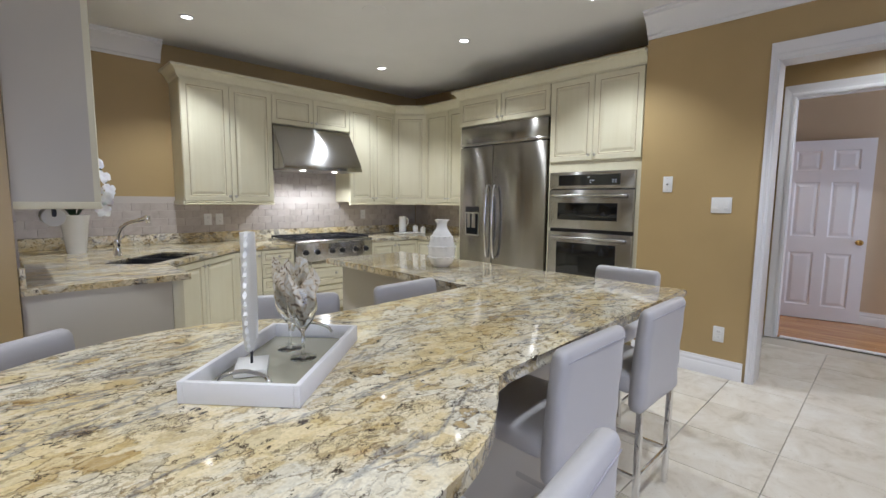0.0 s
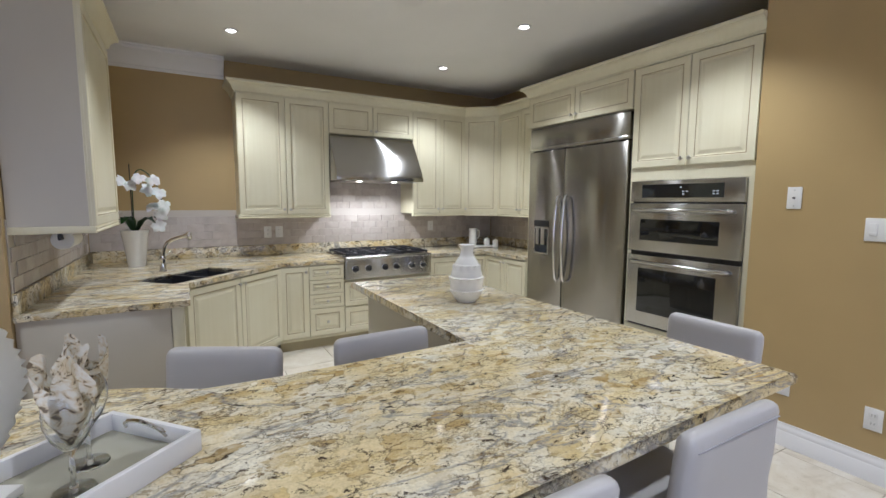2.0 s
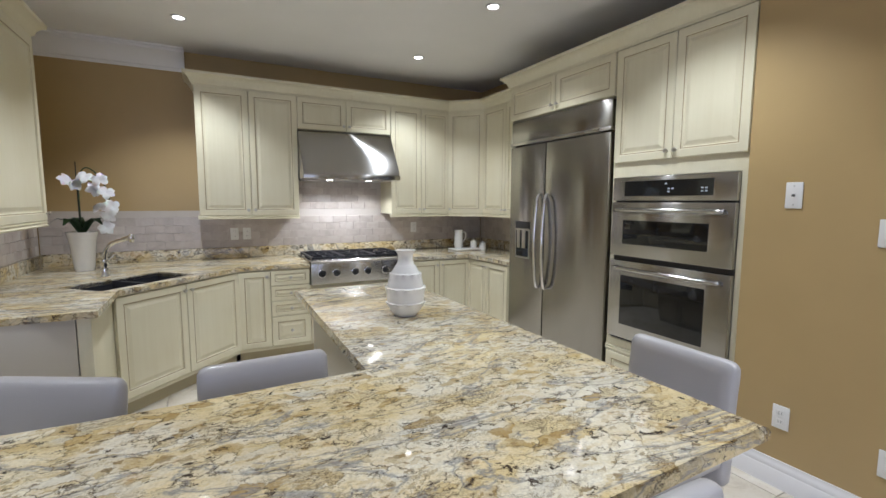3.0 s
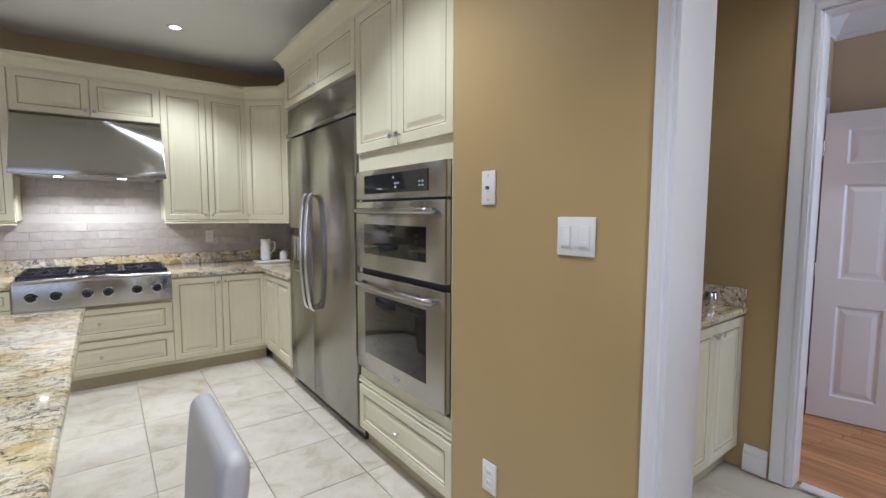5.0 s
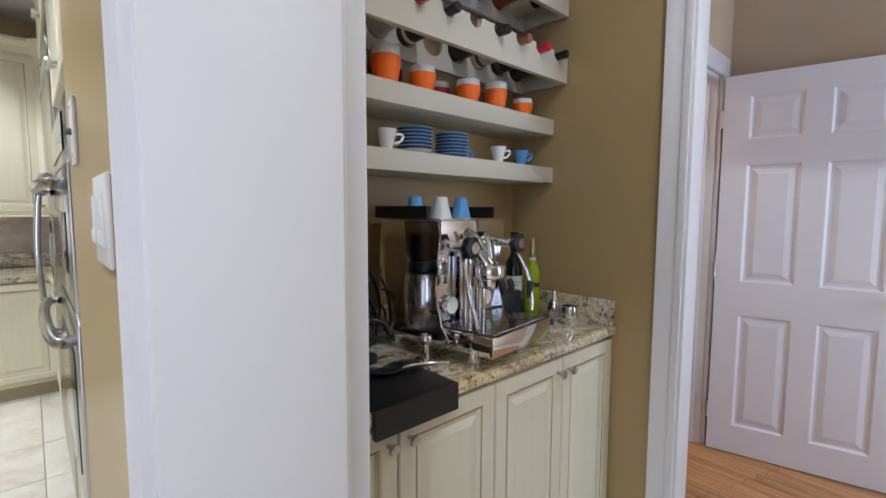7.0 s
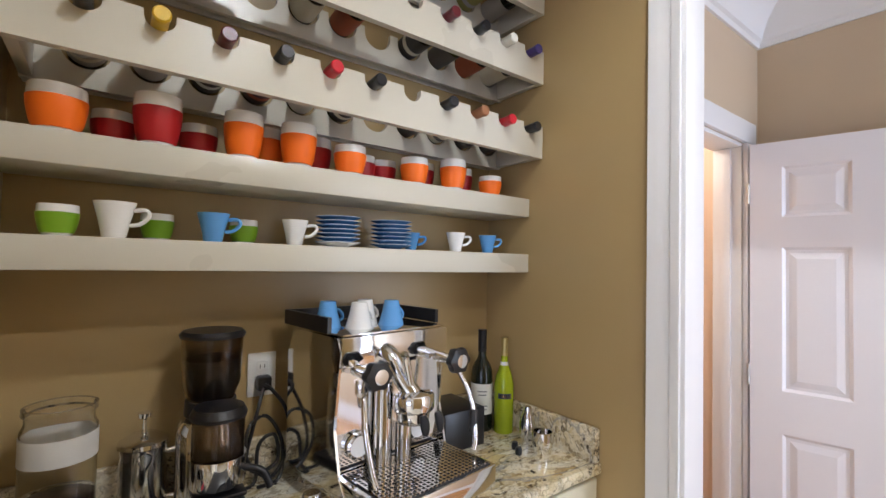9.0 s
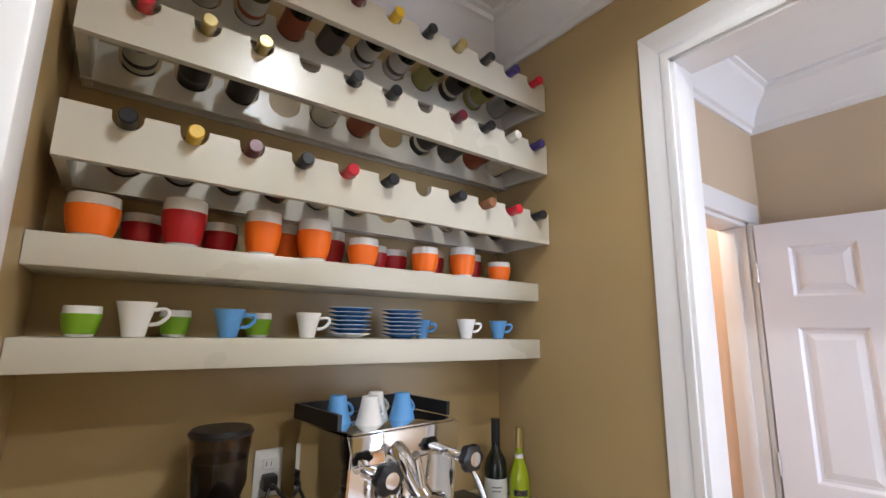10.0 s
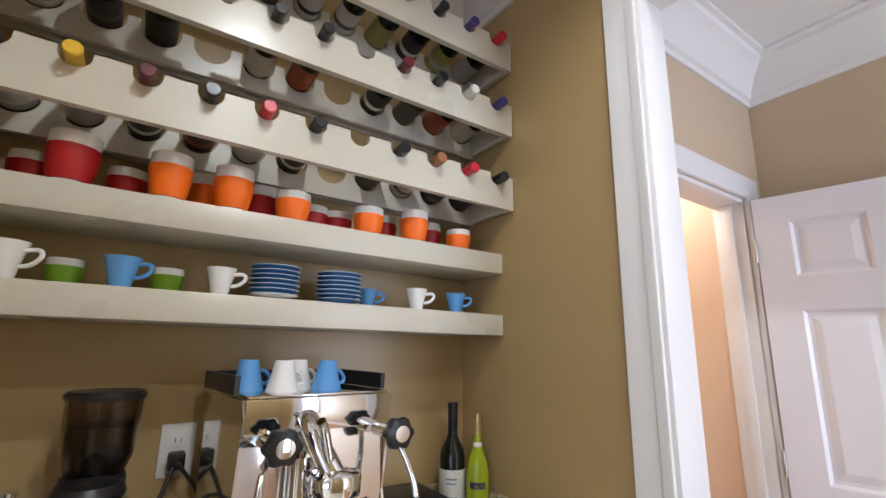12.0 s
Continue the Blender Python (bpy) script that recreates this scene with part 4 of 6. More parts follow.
# tray with feather sculpture and goblets
TM = pose(2.815, 1.545, TOP - 0.002, 0, 0, 41.5) @ pose(-0.015, -0.0285, 0)
tr = thing("serving_tray", "white wooden serving tray with chrome loop handles", "tray", TM)
TL, TWD = 0.232, 0.1285
slab("bottom", (-TL, -TWD, 0.001), (TL, TWD, 0.010), material("tray_lining", (0.40, 0.385, 0.31), 0.25), tr)
for lo, hi in (((-TL - 0.014, -TWD - 0.014, 0), (TL + 0.014, -TWD, 0.052)), ((-TL - 0.014, TWD, 0), (TL + 0.014, TWD + 0.014, 0.052)), ((-TL - 0.014, -TWD, 0), (-TL, TWD, 0.052)), ((TL, -TWD, 0), (TL + 0.014, TWD, 0.052))):
    slab("side", lo, hi, TRIM, tr, bevel=0.002)
for x in (-TL + 0.01, TL - 0.01):
    s = 1 if x < 0 else -1
    tube("handle", [(x, -0.065, 0.035), (x + s * 0.01, -0.05, 0.055), (x + s * 0.015, 0, 0.066), (x + s * 0.01, 0.05, 0.055), (x, 0.065, 0.035)], 0.005, CHROME, tr, segs=8)

fe = thing("feather_sculpture", "white carved feather on a black rod and white block", "sculpture", TM @ pose(-0.062, 0.060, 0.012, 0, 0, 22))
slab("block", (-0.055, -0.04, 0.0), (0.055, 0.04, 0.018), WHITE, fe, bevel=0.002)
tube("rod", [(0, 0, 0.015), (0, 0, 0.10)], 0.0035, IRON, fe, smooth_path=False)
bm = bmesh.new()
rows, cols, grid = 36, 12, {}
for i in range(rows + 1):
    u = i / rows
    hwid = 0.118 * (math.sin(math.pi * (0.06 + 0.90 * u) ** 0.72) ** 0.55) * (0.55 + 0.45 * min(1, u * 2.2)) + 0.003
    for side in (0, 1):
        for j in range(cols + 1):
            v = -1 + 2 * j / cols
            scal = 1 + 0.07 * math.cos(2 * math.pi * (u * 13 + abs(v) * 0.4)) * abs(v) ** 3
            barb = 0.0035 * math.cos(2 * math.pi * (u * 13 + 2.2 * abs(v))) * (1 - 0.3 * abs(v)) * min(1, abs(v) * 4)
            y = (0.010 * (1 - v * v) ** 0.5 + 0.003 + barb + (0.006 if j == cols // 2 else 0)) * (1 if side == 0 else -1)
            grid[i, side, j] = bm.verts.new((v * hwid * scal + 0.018 * math.sin(u * 2.4) - 0.006, y, 0.09 + 0.275 * u - 0.045 * abs(v) * (1 - u) * 0.6))
for i in range(rows):
    for j in range(cols):
        bm.faces.new((grid[i, 0, j], grid[i, 0, j + 1], grid[i + 1, 0, j + 1], grid[i + 1, 0, j]))
        bm.faces.new((grid[i, 1, j], grid[i + 1, 1, j], grid[i + 1, 1, j + 1], grid[i, 1, j + 1]))
    for j in (0, cols):
        bm.faces.new((grid[i, 0, j], grid[i + 1, 0, j], grid[i + 1, 1, j], grid[i, 1, j]))
for i in (0, rows):
    for j in range(cols):
        bm.faces.new((grid[i, 0, j], grid[i, 0, j + 1], grid[i, 1, j + 1], grid[i, 1, j]))
finish(bm, "feather", painted("carved_white_plaster", (0.76, 0.75, 0.72), 0.45, 0.04, 0.1), fe, smooth=True)

NAPKIN = material("patterned_napkin", (0.6, 0.55, 0.45), 0.7)
nn = node(NAPKIN, "ShaderNodeTexNoise", Vector=coords(NAPKIN), Scale=38.0, Detail=3.0, Distortion=2.0).outputs[0]
wire(NAPKIN, ramp(NAPKIN, nn, [(0.36, (0.16, 0.12, 0.08)), (0.43, (0.62, 0.52, 0.36)), (0.6, (0.72, 0.69, 0.62))]), "Base Color")


def goblet(m):
    root = thing("wine_glass", "clear stemmed glass holding a folded patterned napkin", "glass", m, "napkin glasses on the tray")
    lathe("glass", [(0.0, 0.0), (0.036, 0.0), (0.035, 0.003), (0.008, 0.008), (0.0045, 0.02), (0.0045, 0.075), (0.012, 0.085), (0.030, 0.11), (0.040, 0.14), (0.041, 0.165), (0.035, 0.20), (0.0335, 0.20), (0.039, 0.165), (0.038, 0.14), (0.028, 0.112), (0.01, 0.09), (0, 0.088)], GLASS, root, segs=32)
    bm = bmesh.new()
    ring = []
    for i in range(18):
        u = i / 17
        r = (0.006 + 0.031 * min(1, u * 2.2)) * (1 if u < 0.6 else 1 + 0.25 * (u - 0.6))
        z = 0.096 + 0.15 * u
        ring.append([bm.verts.new((r * (1 + 0.28 * u * math.sin(5 * a + 7 * u)) * math.cos(a), r * (1 + 0.28 * u * math.sin(5 * a + 7 * u)) * math.sin(a), z + (0.035 * u * u * math.sin(3 * a + 1)))) for a in [2 * math.pi * k / 36 for k in range(36)]])
    for a, b in zip(ring, ring[1:]):
        for k in range(36):
            bm.faces.new((a[k], a[(k + 1) % 36], b[(k + 1) % 36], b[k]))
    nap = finish(bm, "napkin", NAPKIN, root, "crumpled patterned napkin", True)
    return root


g1 = goblet(TM @ pose(0.04, -0.040, 0.011))
copy_thing(g1, TM @ pose(0.115, 0.030, 0.011, 0, 0, 70))

# orchid in a white pot at the sink corner
PETAL = material("white_orchid_petal", (0.80, 0.79, 0.80), 0.5)
PETAL.node_tree.nodes["Principled BSDF"].inputs["Subsurface Weight"].default_value = 0.15
LEAF = painted("dark_green_leaf", (0.03, 0.07, 0.025), 0.35, 0.2)
om = pose(2.72, 5.1, TOP) @ Matrix.Scale(1.22, 4)
orc = thing("potted_orchid", "white orchid in a white ceramic pot by the sink", "plant", om)
lathe("pot", [(0, 0), (0.05, 0), (0.056, 0.02), (0.075, 0.20), (0.088, 0.26), (0.082, 0.26), (0.06, 0.2), (0, 0.2)], WHITE, orc, segs=28)


def blade(pts, width):
    """A leaf or petal strip along points with a pointed, cupped outline."""
    bm2 = bmesh.new()
    n = len(pts) - 1
    prev = None
    for i, p in enumerate(pts):
        p = Vector(p)
        d = (Vector(pts[min(i + 1, n)]) - Vector(pts[max(i - 1, 0)])).normalized()
        s = d.cross(Vector((0, 0, 1)))
        s = s.normalized() if s.length > 0.05 else Vector((1, 0, 0))
        w = width * math.sin(math.pi * (0.08 + 0.9 * i / n)) ** 0.7
        row = [bm2.verts.new(p - s * w + Vector((0, 0, 0.15 * w))), bm2.verts.new(p), bm2.verts.new(p + s * w + Vector((0, 0, 0.15 * w)))]
        if prev:
            for k in range(2):
                bm2.faces.new((prev[k], prev[k + 1], row[k + 1], row[k]))
        prev = row
    bmesh.ops.solidify(bm2, geom=bm2.faces[:], thickness=0.003)
    return bm2


for a in (20, 110, 190, 250, 320):
    ca, sa = math.cos(radians(a)), math.sin(radians(a))
    finish(blade([(0.01 * ca, 0.01 * sa, 0.24), (0.06 * ca, 0.06 * sa, 0.32), (0.12 * ca, 0.12 * sa, 0.35), (0.17 * ca, 0.17 * sa, 0.31)], 0.032), "leaf", LEAF, orc, smooth=True)
tube("stem", [(0, 0, 0.22), (0.0, -0.01, 0.45), (0.01, -0.02, 0.62), (0.06, -0.04, 0.68), (0.14, -0.07, 0.60), (0.18, -0.09, 0.45), (0.19, -0.1, 0.34)], 0.004, LEAF, orc, segs=8)
tube("stake", [(-0.01, 0.01, 0.2), (-0.01, 0.01, 0.72)], 0.003, IRON, orc, smooth_path=False)
rnd = random.Random(4)
for i, (fx, fy, fz) in enumerate([(-0.06, -0.03, 0.60), (0.0, -0.05, 0.57), (0.05, -0.06, 0.62), (0.09, -0.06, 0.54), (0.13, -0.09, 0.60), (0.16, -0.09, 0.52), (0.12, -0.07, 0.42), (0.17, -0.11, 0.37), (0.15, -0.1, 0.29), (0.19, -0.1, 0.43)]):
    bm = bmesh.new()
    for k in range(5):
        a = 2 * math.pi * k / 5 + rnd.random()
        q = blade([(0, 0, 0), (0.018, 0, 0.004), (0.036, 0, 0.003), (0.05, 0, -0.006)], 0.022)
        q.transform(Matrix.Rotation(a, 4, "Z"))
        tmp = bpy.data.meshes.new("petal_tmp")
        q.to_mesh(tmp)
        q.free()
        bm.from_mesh(tmp)
        bpy.data.meshes.remove(tmp)
    bm.transform(Matrix.Translation((fx, fy, fz)) @ Euler((radians(70 + rnd.uniform(-25, 25)), 0, radians(20 + rnd.uniform(-40, 40)))).to_matrix().to_4x4())
    finish(bm, "flower", PETAL, orc, smooth=True)

# paper towel under the wall cabinet
pt = thing("paper_towel_holder", "dark metal holder with a white paper roll", "holder", pose(2.50, 3.62, 0))
slab("bracket", (-0.01, -0.03, 1.225), (0.01, 0.0, 1.262), IRON, pt, bevel=0.002)
slab("bracket", (-0.01, 0.30, 1.225), (0.01, 0.33, 1.262), IRON, pt, bevel=0.002)
tube("bar", [(0, -0.04, 1.225), (0, 0.34, 1.225)], 0.008, IRON, pt, smooth_path=False)
lathe("paper_roll", [(0.02, 0), (0.052, 0.0), (0.053, 0.004), (0.053, 0.236), (0.052, 0.24), (0.02, 0.24), (0.02, 0)], painted("paper", (0.75, 0.74, 0.73), 0.85, 0.02, 0.3), pt, at=(0, 0.03, 1.215), m=pose(0, 0, 0, -90, 0, 0), segs=28)

# jug, canisters and a shallow dish in the far corner
jg = thing("jug", "tall white ceramic jug with a loop handle", "jug", pose(6.30, 5.22, TOP + 0.018))
lathe("body", [(0, 0), (0.045, 0), (0.052, 0.02), (0.05, 0.12), (0.046, 0.18), (0.055, 0.215), (0.05, 0.215), (0.04, 0.18), (0.044, 0.05), (0, 0.02)], WHITE, jg, segs=28)
tube("handle", [(0.045, 0, 0.18), (0.085, -0.01, 0.185), (0.09, -0.01, 0.12), (0.048, 0, 0.06)], 0.008, WHITE, jg)
td = thing("serving_dish", "shallow white rectangular dish under the jug", "dish", pose(6.36, 5.14, TOP))
slab("dish", (-0.18, -0.09, 0.0), (0.18, 0.13, 0.016), WHITE, td, bevel=0.005)
for x, y in ((6.45, 5.12), (6.54, 5.06)):
    c = thing("canister", "small white ceramic canister with a lid", "canister", pose(x, y, TOP + (0.018 if x < 6.5 else 0)), "canisters beside the jug")
    lathe("body", [(0, 0), (0.036, 0), (0.038, 0.01), (0.038, 0.07), (0.034, 0.075), (0, 0.075)], WHITE, c, segs=24)
    lathe("lid", [(0.037, 0.076), (0.037, 0.084), (0.012, 0.092), (0.01, 0.102), (0, 0.104)], WHITE, c, segs=24)

# ---- pantry ----
PT, PF = 0.882, 1.372
pc = thing("pantry_cabinet", "cream pantry base cabinet with four panelled doors", "cabinet", pose(6.315, PF, 0))
slab("body", (0, 0, 0.10), (1.38, 0.485, PT - 0.035), CREAM, pc)
slab("toe_kick", (0, 0.04, 0), (1.38, 0.06, 0.10), TOEKICK, pc)
w4 = 1.38 / 4
front(1.38, 0, 0, [(k * w4, (k + 1) * w4, 0.115, PT - 0.045, "door", ("r" if k % 2 == 0 else "l") + "t") for k in range(4)], pc)
tagged(prism("stone_worktop", [(6.313, PF - 0.03), (7.697, PF - 0.03), (7.697, 1.857), (6.313, 1.857)], PT - 0.035, PT, GRANITE, bevel=0.008), "gold granite pantry worktop", "worktop")
tagged(slab("stone_upstand", (7.672, PF - 0.025, PT), (7.697, 1.857, PT + 0.10), GRANITE, bevel=0.003), "granite upstand at the pantry side wall", "upstand", kind="structure")
tagged(slab("stone_upstand", (6.313, 1.832, PT), (7.67, 1.857, PT + 0.10), GRANITE, bevel=0.003), "granite upstand at the pantry back wall", "upstand", kind="structure")

SHELF = painted("ivory_shelf_paint", (0.60, 0.565, 0.475), 0.3, 0.03, 0.03)
for z in (1.442, 1.640):
    s = thing("floating_shelf", "thick ivory painted floating shelf", "shelf", None, "pantry shelves")
    slab("board", (6.313, 1.642, z), (7.697, 1.857, z + 0.065), SHELF, s, bevel=0.002)


def notched(name, x0, x1, y0, y1, z0, z1, notches, r, parent):
    """An upright board whose top edge has round notches at the given x."""
    line = [(x0, z1)]
    for x in notches:
        for k in range(13):
            a = math.pi + math.pi * k / 12
            line.append((x + r * math.cos(a), z1 - 0.3 * r + r * math.sin(a) if 0 < k < 12 else z1))
    line.append((x1, z1))
    bm = bmesh.new()
    fr_ = [[bm.verts.new((x, y, z)) for x, z in line] for y in (y0, y1)]
    lo = [[bm.verts.new((x, y, z0)) for x, z in line] for y in (y0, y1)]
    n = len(line)
    for i in range(n - 1):
        bm.faces.new((lo[0][i], lo[0][i + 1], fr_[0][i + 1], fr_[0][i]))
        bm.faces.new((lo[1][i + 1], lo[1][i], fr_[1][i], fr_[1][i + 1]))
        bm.faces.new((fr_[0][i], fr_[0][i + 1], fr_[1][i + 1], fr_[1][i]))
        bm.faces.new((lo[0][i + 1], lo[0][i], lo[1][i], lo[1][i + 1]))
    for i in (0, n - 1):
        bm.faces.new((lo[0][i], fr_[0][i], fr_[1][i], lo[1][i]))
    return finish(bm, name, SHELF, parent)


SLOTS = [6.442 + 0.1185 * i for i in range(11)]
BOTTLE = material("dark_bottle_glass", (0.010, 0.013, 0.010), 0.08)
GREENBOTTLE = material("olive_bottle_glass", (0.05, 0.055, 0.012), 0.08)


def simple(name, colour, rough=0.4):
    return material(name, colour, rough)


CAP = {"k": simple("black_capsule", (0.012, 0.012, 0.015), 0.3), "y": simple("yellow_capsule", (0.75, 0.48, 0.03), 0.3), "d": simple("dark_red_capsule", (0.12, 0.01, 0.02), 0.3),
       "r": simple("red_capsule", (0.55, 0.015, 0.03), 0.3), "g": material("gold_capsule", (0.55, 0.45, 0.2), 0.3, 0.8), "b": simple("cork_brown_capsule", (0.30, 0.12, 0.05), 0.5),
       "w": simple("white_capsule", (0.7, 0.68, 0.6), 0.4), "p": simple("purple_capsule", (0.05, 0.03, 0.16), 0.3)}
CAPNAME = {"k": "black", "y": "yellow", "d": "dark red", "r": "red", "g": "gold", "b": "brown", "w": "white", "p": "purple"}
LABELDARK = simple("black_wine_label", (0.03, 0.025, 0.022), 0.5)
LABELS = [LABELDARK, LABELDARK, simple("white_bottle_label", (0.62, 0.61, 0.57), 0.55), simple("cream_wine_label", (0.66, 0.62, 0.5), 0.6), simple("dark_wine_label", (0.10, 0.09, 0.08), 0.6), simple("olive_wine_label", (0.32, 0.30, 0.10), 0.6), simple("rust_wine_label", (0.35, 0.09, 0.04), 0.6), simple("grey_wine_label", (0.42, 0.41, 0.40), 0.6)]
PROFILE = [(0.0, 0.0), (0.030, 0.0), (0.0365, 0.006), (0.0365, 0.175), (0.033, 0.195), (0.018, 0.222), (0.0145, 0.235), (0.0145, 0.245)]
bottle_rnd = random.Random(11)


def lying_bottle(x, z, cap):
    root = thing("wine_bottle", "dark wine bottle with %s capsule lying in the rack" % CAPNAME[cap], "bottle", pose(x, 1.854, z, 87.6, 0, 0), "bottles in the wine racks")
    lathe("glass", PROFILE, BOTTLE if bottle_rnd.random() < 0.75 else GREENBOTTLE, root, segs=20)
    lathe("capsule", [(0.0152, 0.232), (0.0155, 0.296), (0.0165, 0.298), (0.0165, 0.308), (0.014, 0.311), (0, 0.311)], CAP[cap], root, segs=16)
    lb = bottle_rnd.choice(LABELS)
    lathe("label", [(0.0366, 0.05), (0.0372, 0.05), (0.0372, 0.15), (0.0366, 0.15)], lb, root, segs=20)
    if bottle_rnd.random() < 0.6:
        lathe("label_band", [(0.0373, 0.075), (0.0376, 0.075), (0.0376, 0.092), (0.0373, 0.092)], bottle_rnd.choice(LABELS), root, segs=20)


for z0, caps in ((1.840, "kydkrk.kbrk"), (2.102, "rgg.kk.dkwp"), (2.350, "kkkkdykgkpr")):
    rk = thing("wine_rack", "ivory painted wall rack with notched front board", "wine rack", None, "wine racks")
    notched("front_board", 6.335, 7.695, 1.584, 1.604, z0, z0 + 0.112, SLOTS, 0.028, rk)
    notched("rear_board", 6.335, 7.695, 1.795, 1.810, z0 - 0.005, z0 + 0.097, SLOTS, 0.046, rk)
    slab("end_board", (6.335, 1.605, z0), (6.357, 1.857, z0 + 0.105), SHELF, rk, bevel=0.002)
    slab("end_board", (7.673, 1.605, z0), (7.695, 1.857, z0 + 0.105), SHELF, rk, bevel=0.002)
    slab("wall_rail", (6.358, 1.849, z0), (7.672, 1.857, z0 + 0.03), SHELF, rk, bevel=0.002)
    for x, c in zip(SLOTS, caps):
        if c != ".":
            lying_bottle(x, z0 + 0.080, c)

ORANGE, RED, GREEN, BLUE = simple("orange_silicone", (0.92, 0.17, 0.008), 0.45), simple("red_silicone", (0.42, 0.010, 0.014), 0.45), simple("green_silicone", (0.20, 0.38, 0.015), 0.45), simple("sky_blue_glaze", (0.12, 0.33, 0.66), 0.2)


def band_cup(x, y, z, h, r, mat, colour):
    root = thing("tumbler", "white ceramic tumbler with %s silicone band" % colour, "cup", pose(x, y, z), "%s banded cups" % colour)
    prof = [(0, 0), (0.66 * r, 0), (0.70 * r, 0.04 * h), (0.86 * r, 0.25 * h), (0.97 * r, 0.55 * h), (r, 0.8 * h), (0.97 * r, h), (0.92 * r, h), (0.9 * r, 0.6 * h), (0.6 * r, 0.12 * h), (0, 0.1 * h)]
    lathe("cup", prof, WHITE, root, segs=28)
    lathe("band", [(0.74 * r, 0.09 * h), (0.785 * r, 0.10 * h), (0.89 * r, 0.25 * h), (1.0 * r, 0.55 * h), (1.025 * r, 0.74 * h), (1.0 * r, 0.75 * h)], mat, root, segs=28)


S2, S1 = 1.706, 1.508
for x, h, r, k in ((6.405, 0.092, 0.048, "o"), (6.572, 0.113, 0.046, "r"), (6.748, 0.113, 0.044, "o"), (6.882, 0.112, 0.045, "o"), (7.028, 0.082, 0.044, "o"), (7.243, 0.082, 0.043, "o"), (7.395, 0.100, 0.043, "o"), (7.562, 0.068, 0.040, "o")):
    band_cup(x, 1.705, S2, h, r, ORANGE if k == "o" else RED, "orange" if k == "o" else "dark red")
for x, h, r, k in ((6.495, 0.085, 0.042, "r"), (6.665, 0.088, 0.042, "r"), (6.83, 0.11, 0.043, "o"), (6.965, 0.11, 0.043, "r"), (7.11, 0.085, 0.042, "r"), (7.185, 0.08, 0.042, "r"), (7.335, 0.095, 0.042, "r"), (7.505, 0.10, 0.042, "r")):
    band_cup(x, 1.80, S2, h, r, ORANGE if k == "o" else RED, "orange" if k == "o" else "dark red")
for x, y in ((6.412, 1.72), (6.585, 1.79), (6.775, 1.79)):
    band_cup(x, y, S1, 0.062, 0.034, GREEN, "green")


def handled_cup(m, h, r, mat, label):
    root = thing("espresso_cup", label, "cup", m, "espresso cups")
    lathe("bowl", [(0, 0), (0.55 * r, 0), (0.58 * r, 0.05 * h), (0.72 * r, 0.45 * h), (r, h), (0.93 * r, h), (0.66 * r, 0.45 * h), (0.45 * r, 0.1 * h), (0, 0.08 * h)], mat, root, segs=28)
    tube("handle", [(0.85 * r, 0, 0.78 * h), (1.5 * r, 0, 0.80 * h), (1.62 * r, 0, 0.62 * h), (1.2 * r, 0, 0.40 * h), (0.72 * r, 0, 0.36 * h)], 0.0045, mat, root, segs=8)


for x, y, h, r, mt, nm in ((6.503, 1.70, 0.074, 0.038, WHITE, "white"), (6.688, 1.70, 0.066, 0.035, BLUE, "sky blue"), (6.878, 1.70, 0.064, 0.033, WHITE, "white"), (7.285, 1.78, 0.058, 0.030, BLUE, "sky blue"), (7.408, 1.70, 0.062, 0.032, WHITE, "white"), (7.55, 1.70, 0.060, 0.031, BLUE, "sky blue")):
    handled_cup(pose(x, y, S1, 0, 0, -20), h, r, mt, "%s porcelain espresso cup on the shelf" % nm)
PALEBLUE = simple("pale_blue_rim", (0.42, 0.52, 0.64), 0.2)
DEEPBLUE = simple("deep_blue_glaze", (0.05, 0.15, 0.34), 0.2)
for x in (7.003, 7.172):
    for k in range(7):
        s = thing("saucer", "round %s saucer in a stack on the shelf" % ("white" if k == 0 else "blue rimmed"), "saucer", pose(x, 1.715, S1 + 0.0115 * k, 0, 0, 13 * k), "stacked saucers")
        mt = WHITE if k == 0 and x < 7.1 else DEEPBLUE
        lathe("plate", [(0, 0), (0.030, 0), (0.033, 0.003), (0.058, 0.011), (0.060, 0.013), (0.055, 0.012), (0.030, 0.006), (0, 0.005)], mt, s, segs=30)
        lathe("rim", [(0.0595, 0.0118), (0.0612, 0.0124), (0.0610, 0.0138), (0.0585, 0.0134)], PALEBLUE, s, segs=30)

# espresso machine
em = thing("espresso_machine", "polished chrome espresso machine with black knobs", "espresso machine", pose(7.095, 1.465, PT, 0, 0, 7) @ Matrix.Diagonal((1.07, 1, 1, 1)))
for x in (-0.12, 0.12):
    for y in (-0.04, 0.27):
        lathe("foot", [(0.02, 0), (0.022, 0.012), (0.014, 0.02), (0.014, 0.042), (0, 0.042)], CHROME, em, at=(x, y, 0), segs=16)
slab("base", (-0.15, -0.02, 0.04), (0.15, 0.31, 0.07), CHROME, em, bevel=0.003)
bm = bmesh.new()
add_box(bm, (-0.15, 0.075, 0.07), (0.15, 0.31, 0.405))
finish(bm, "housing", CHROME, em)
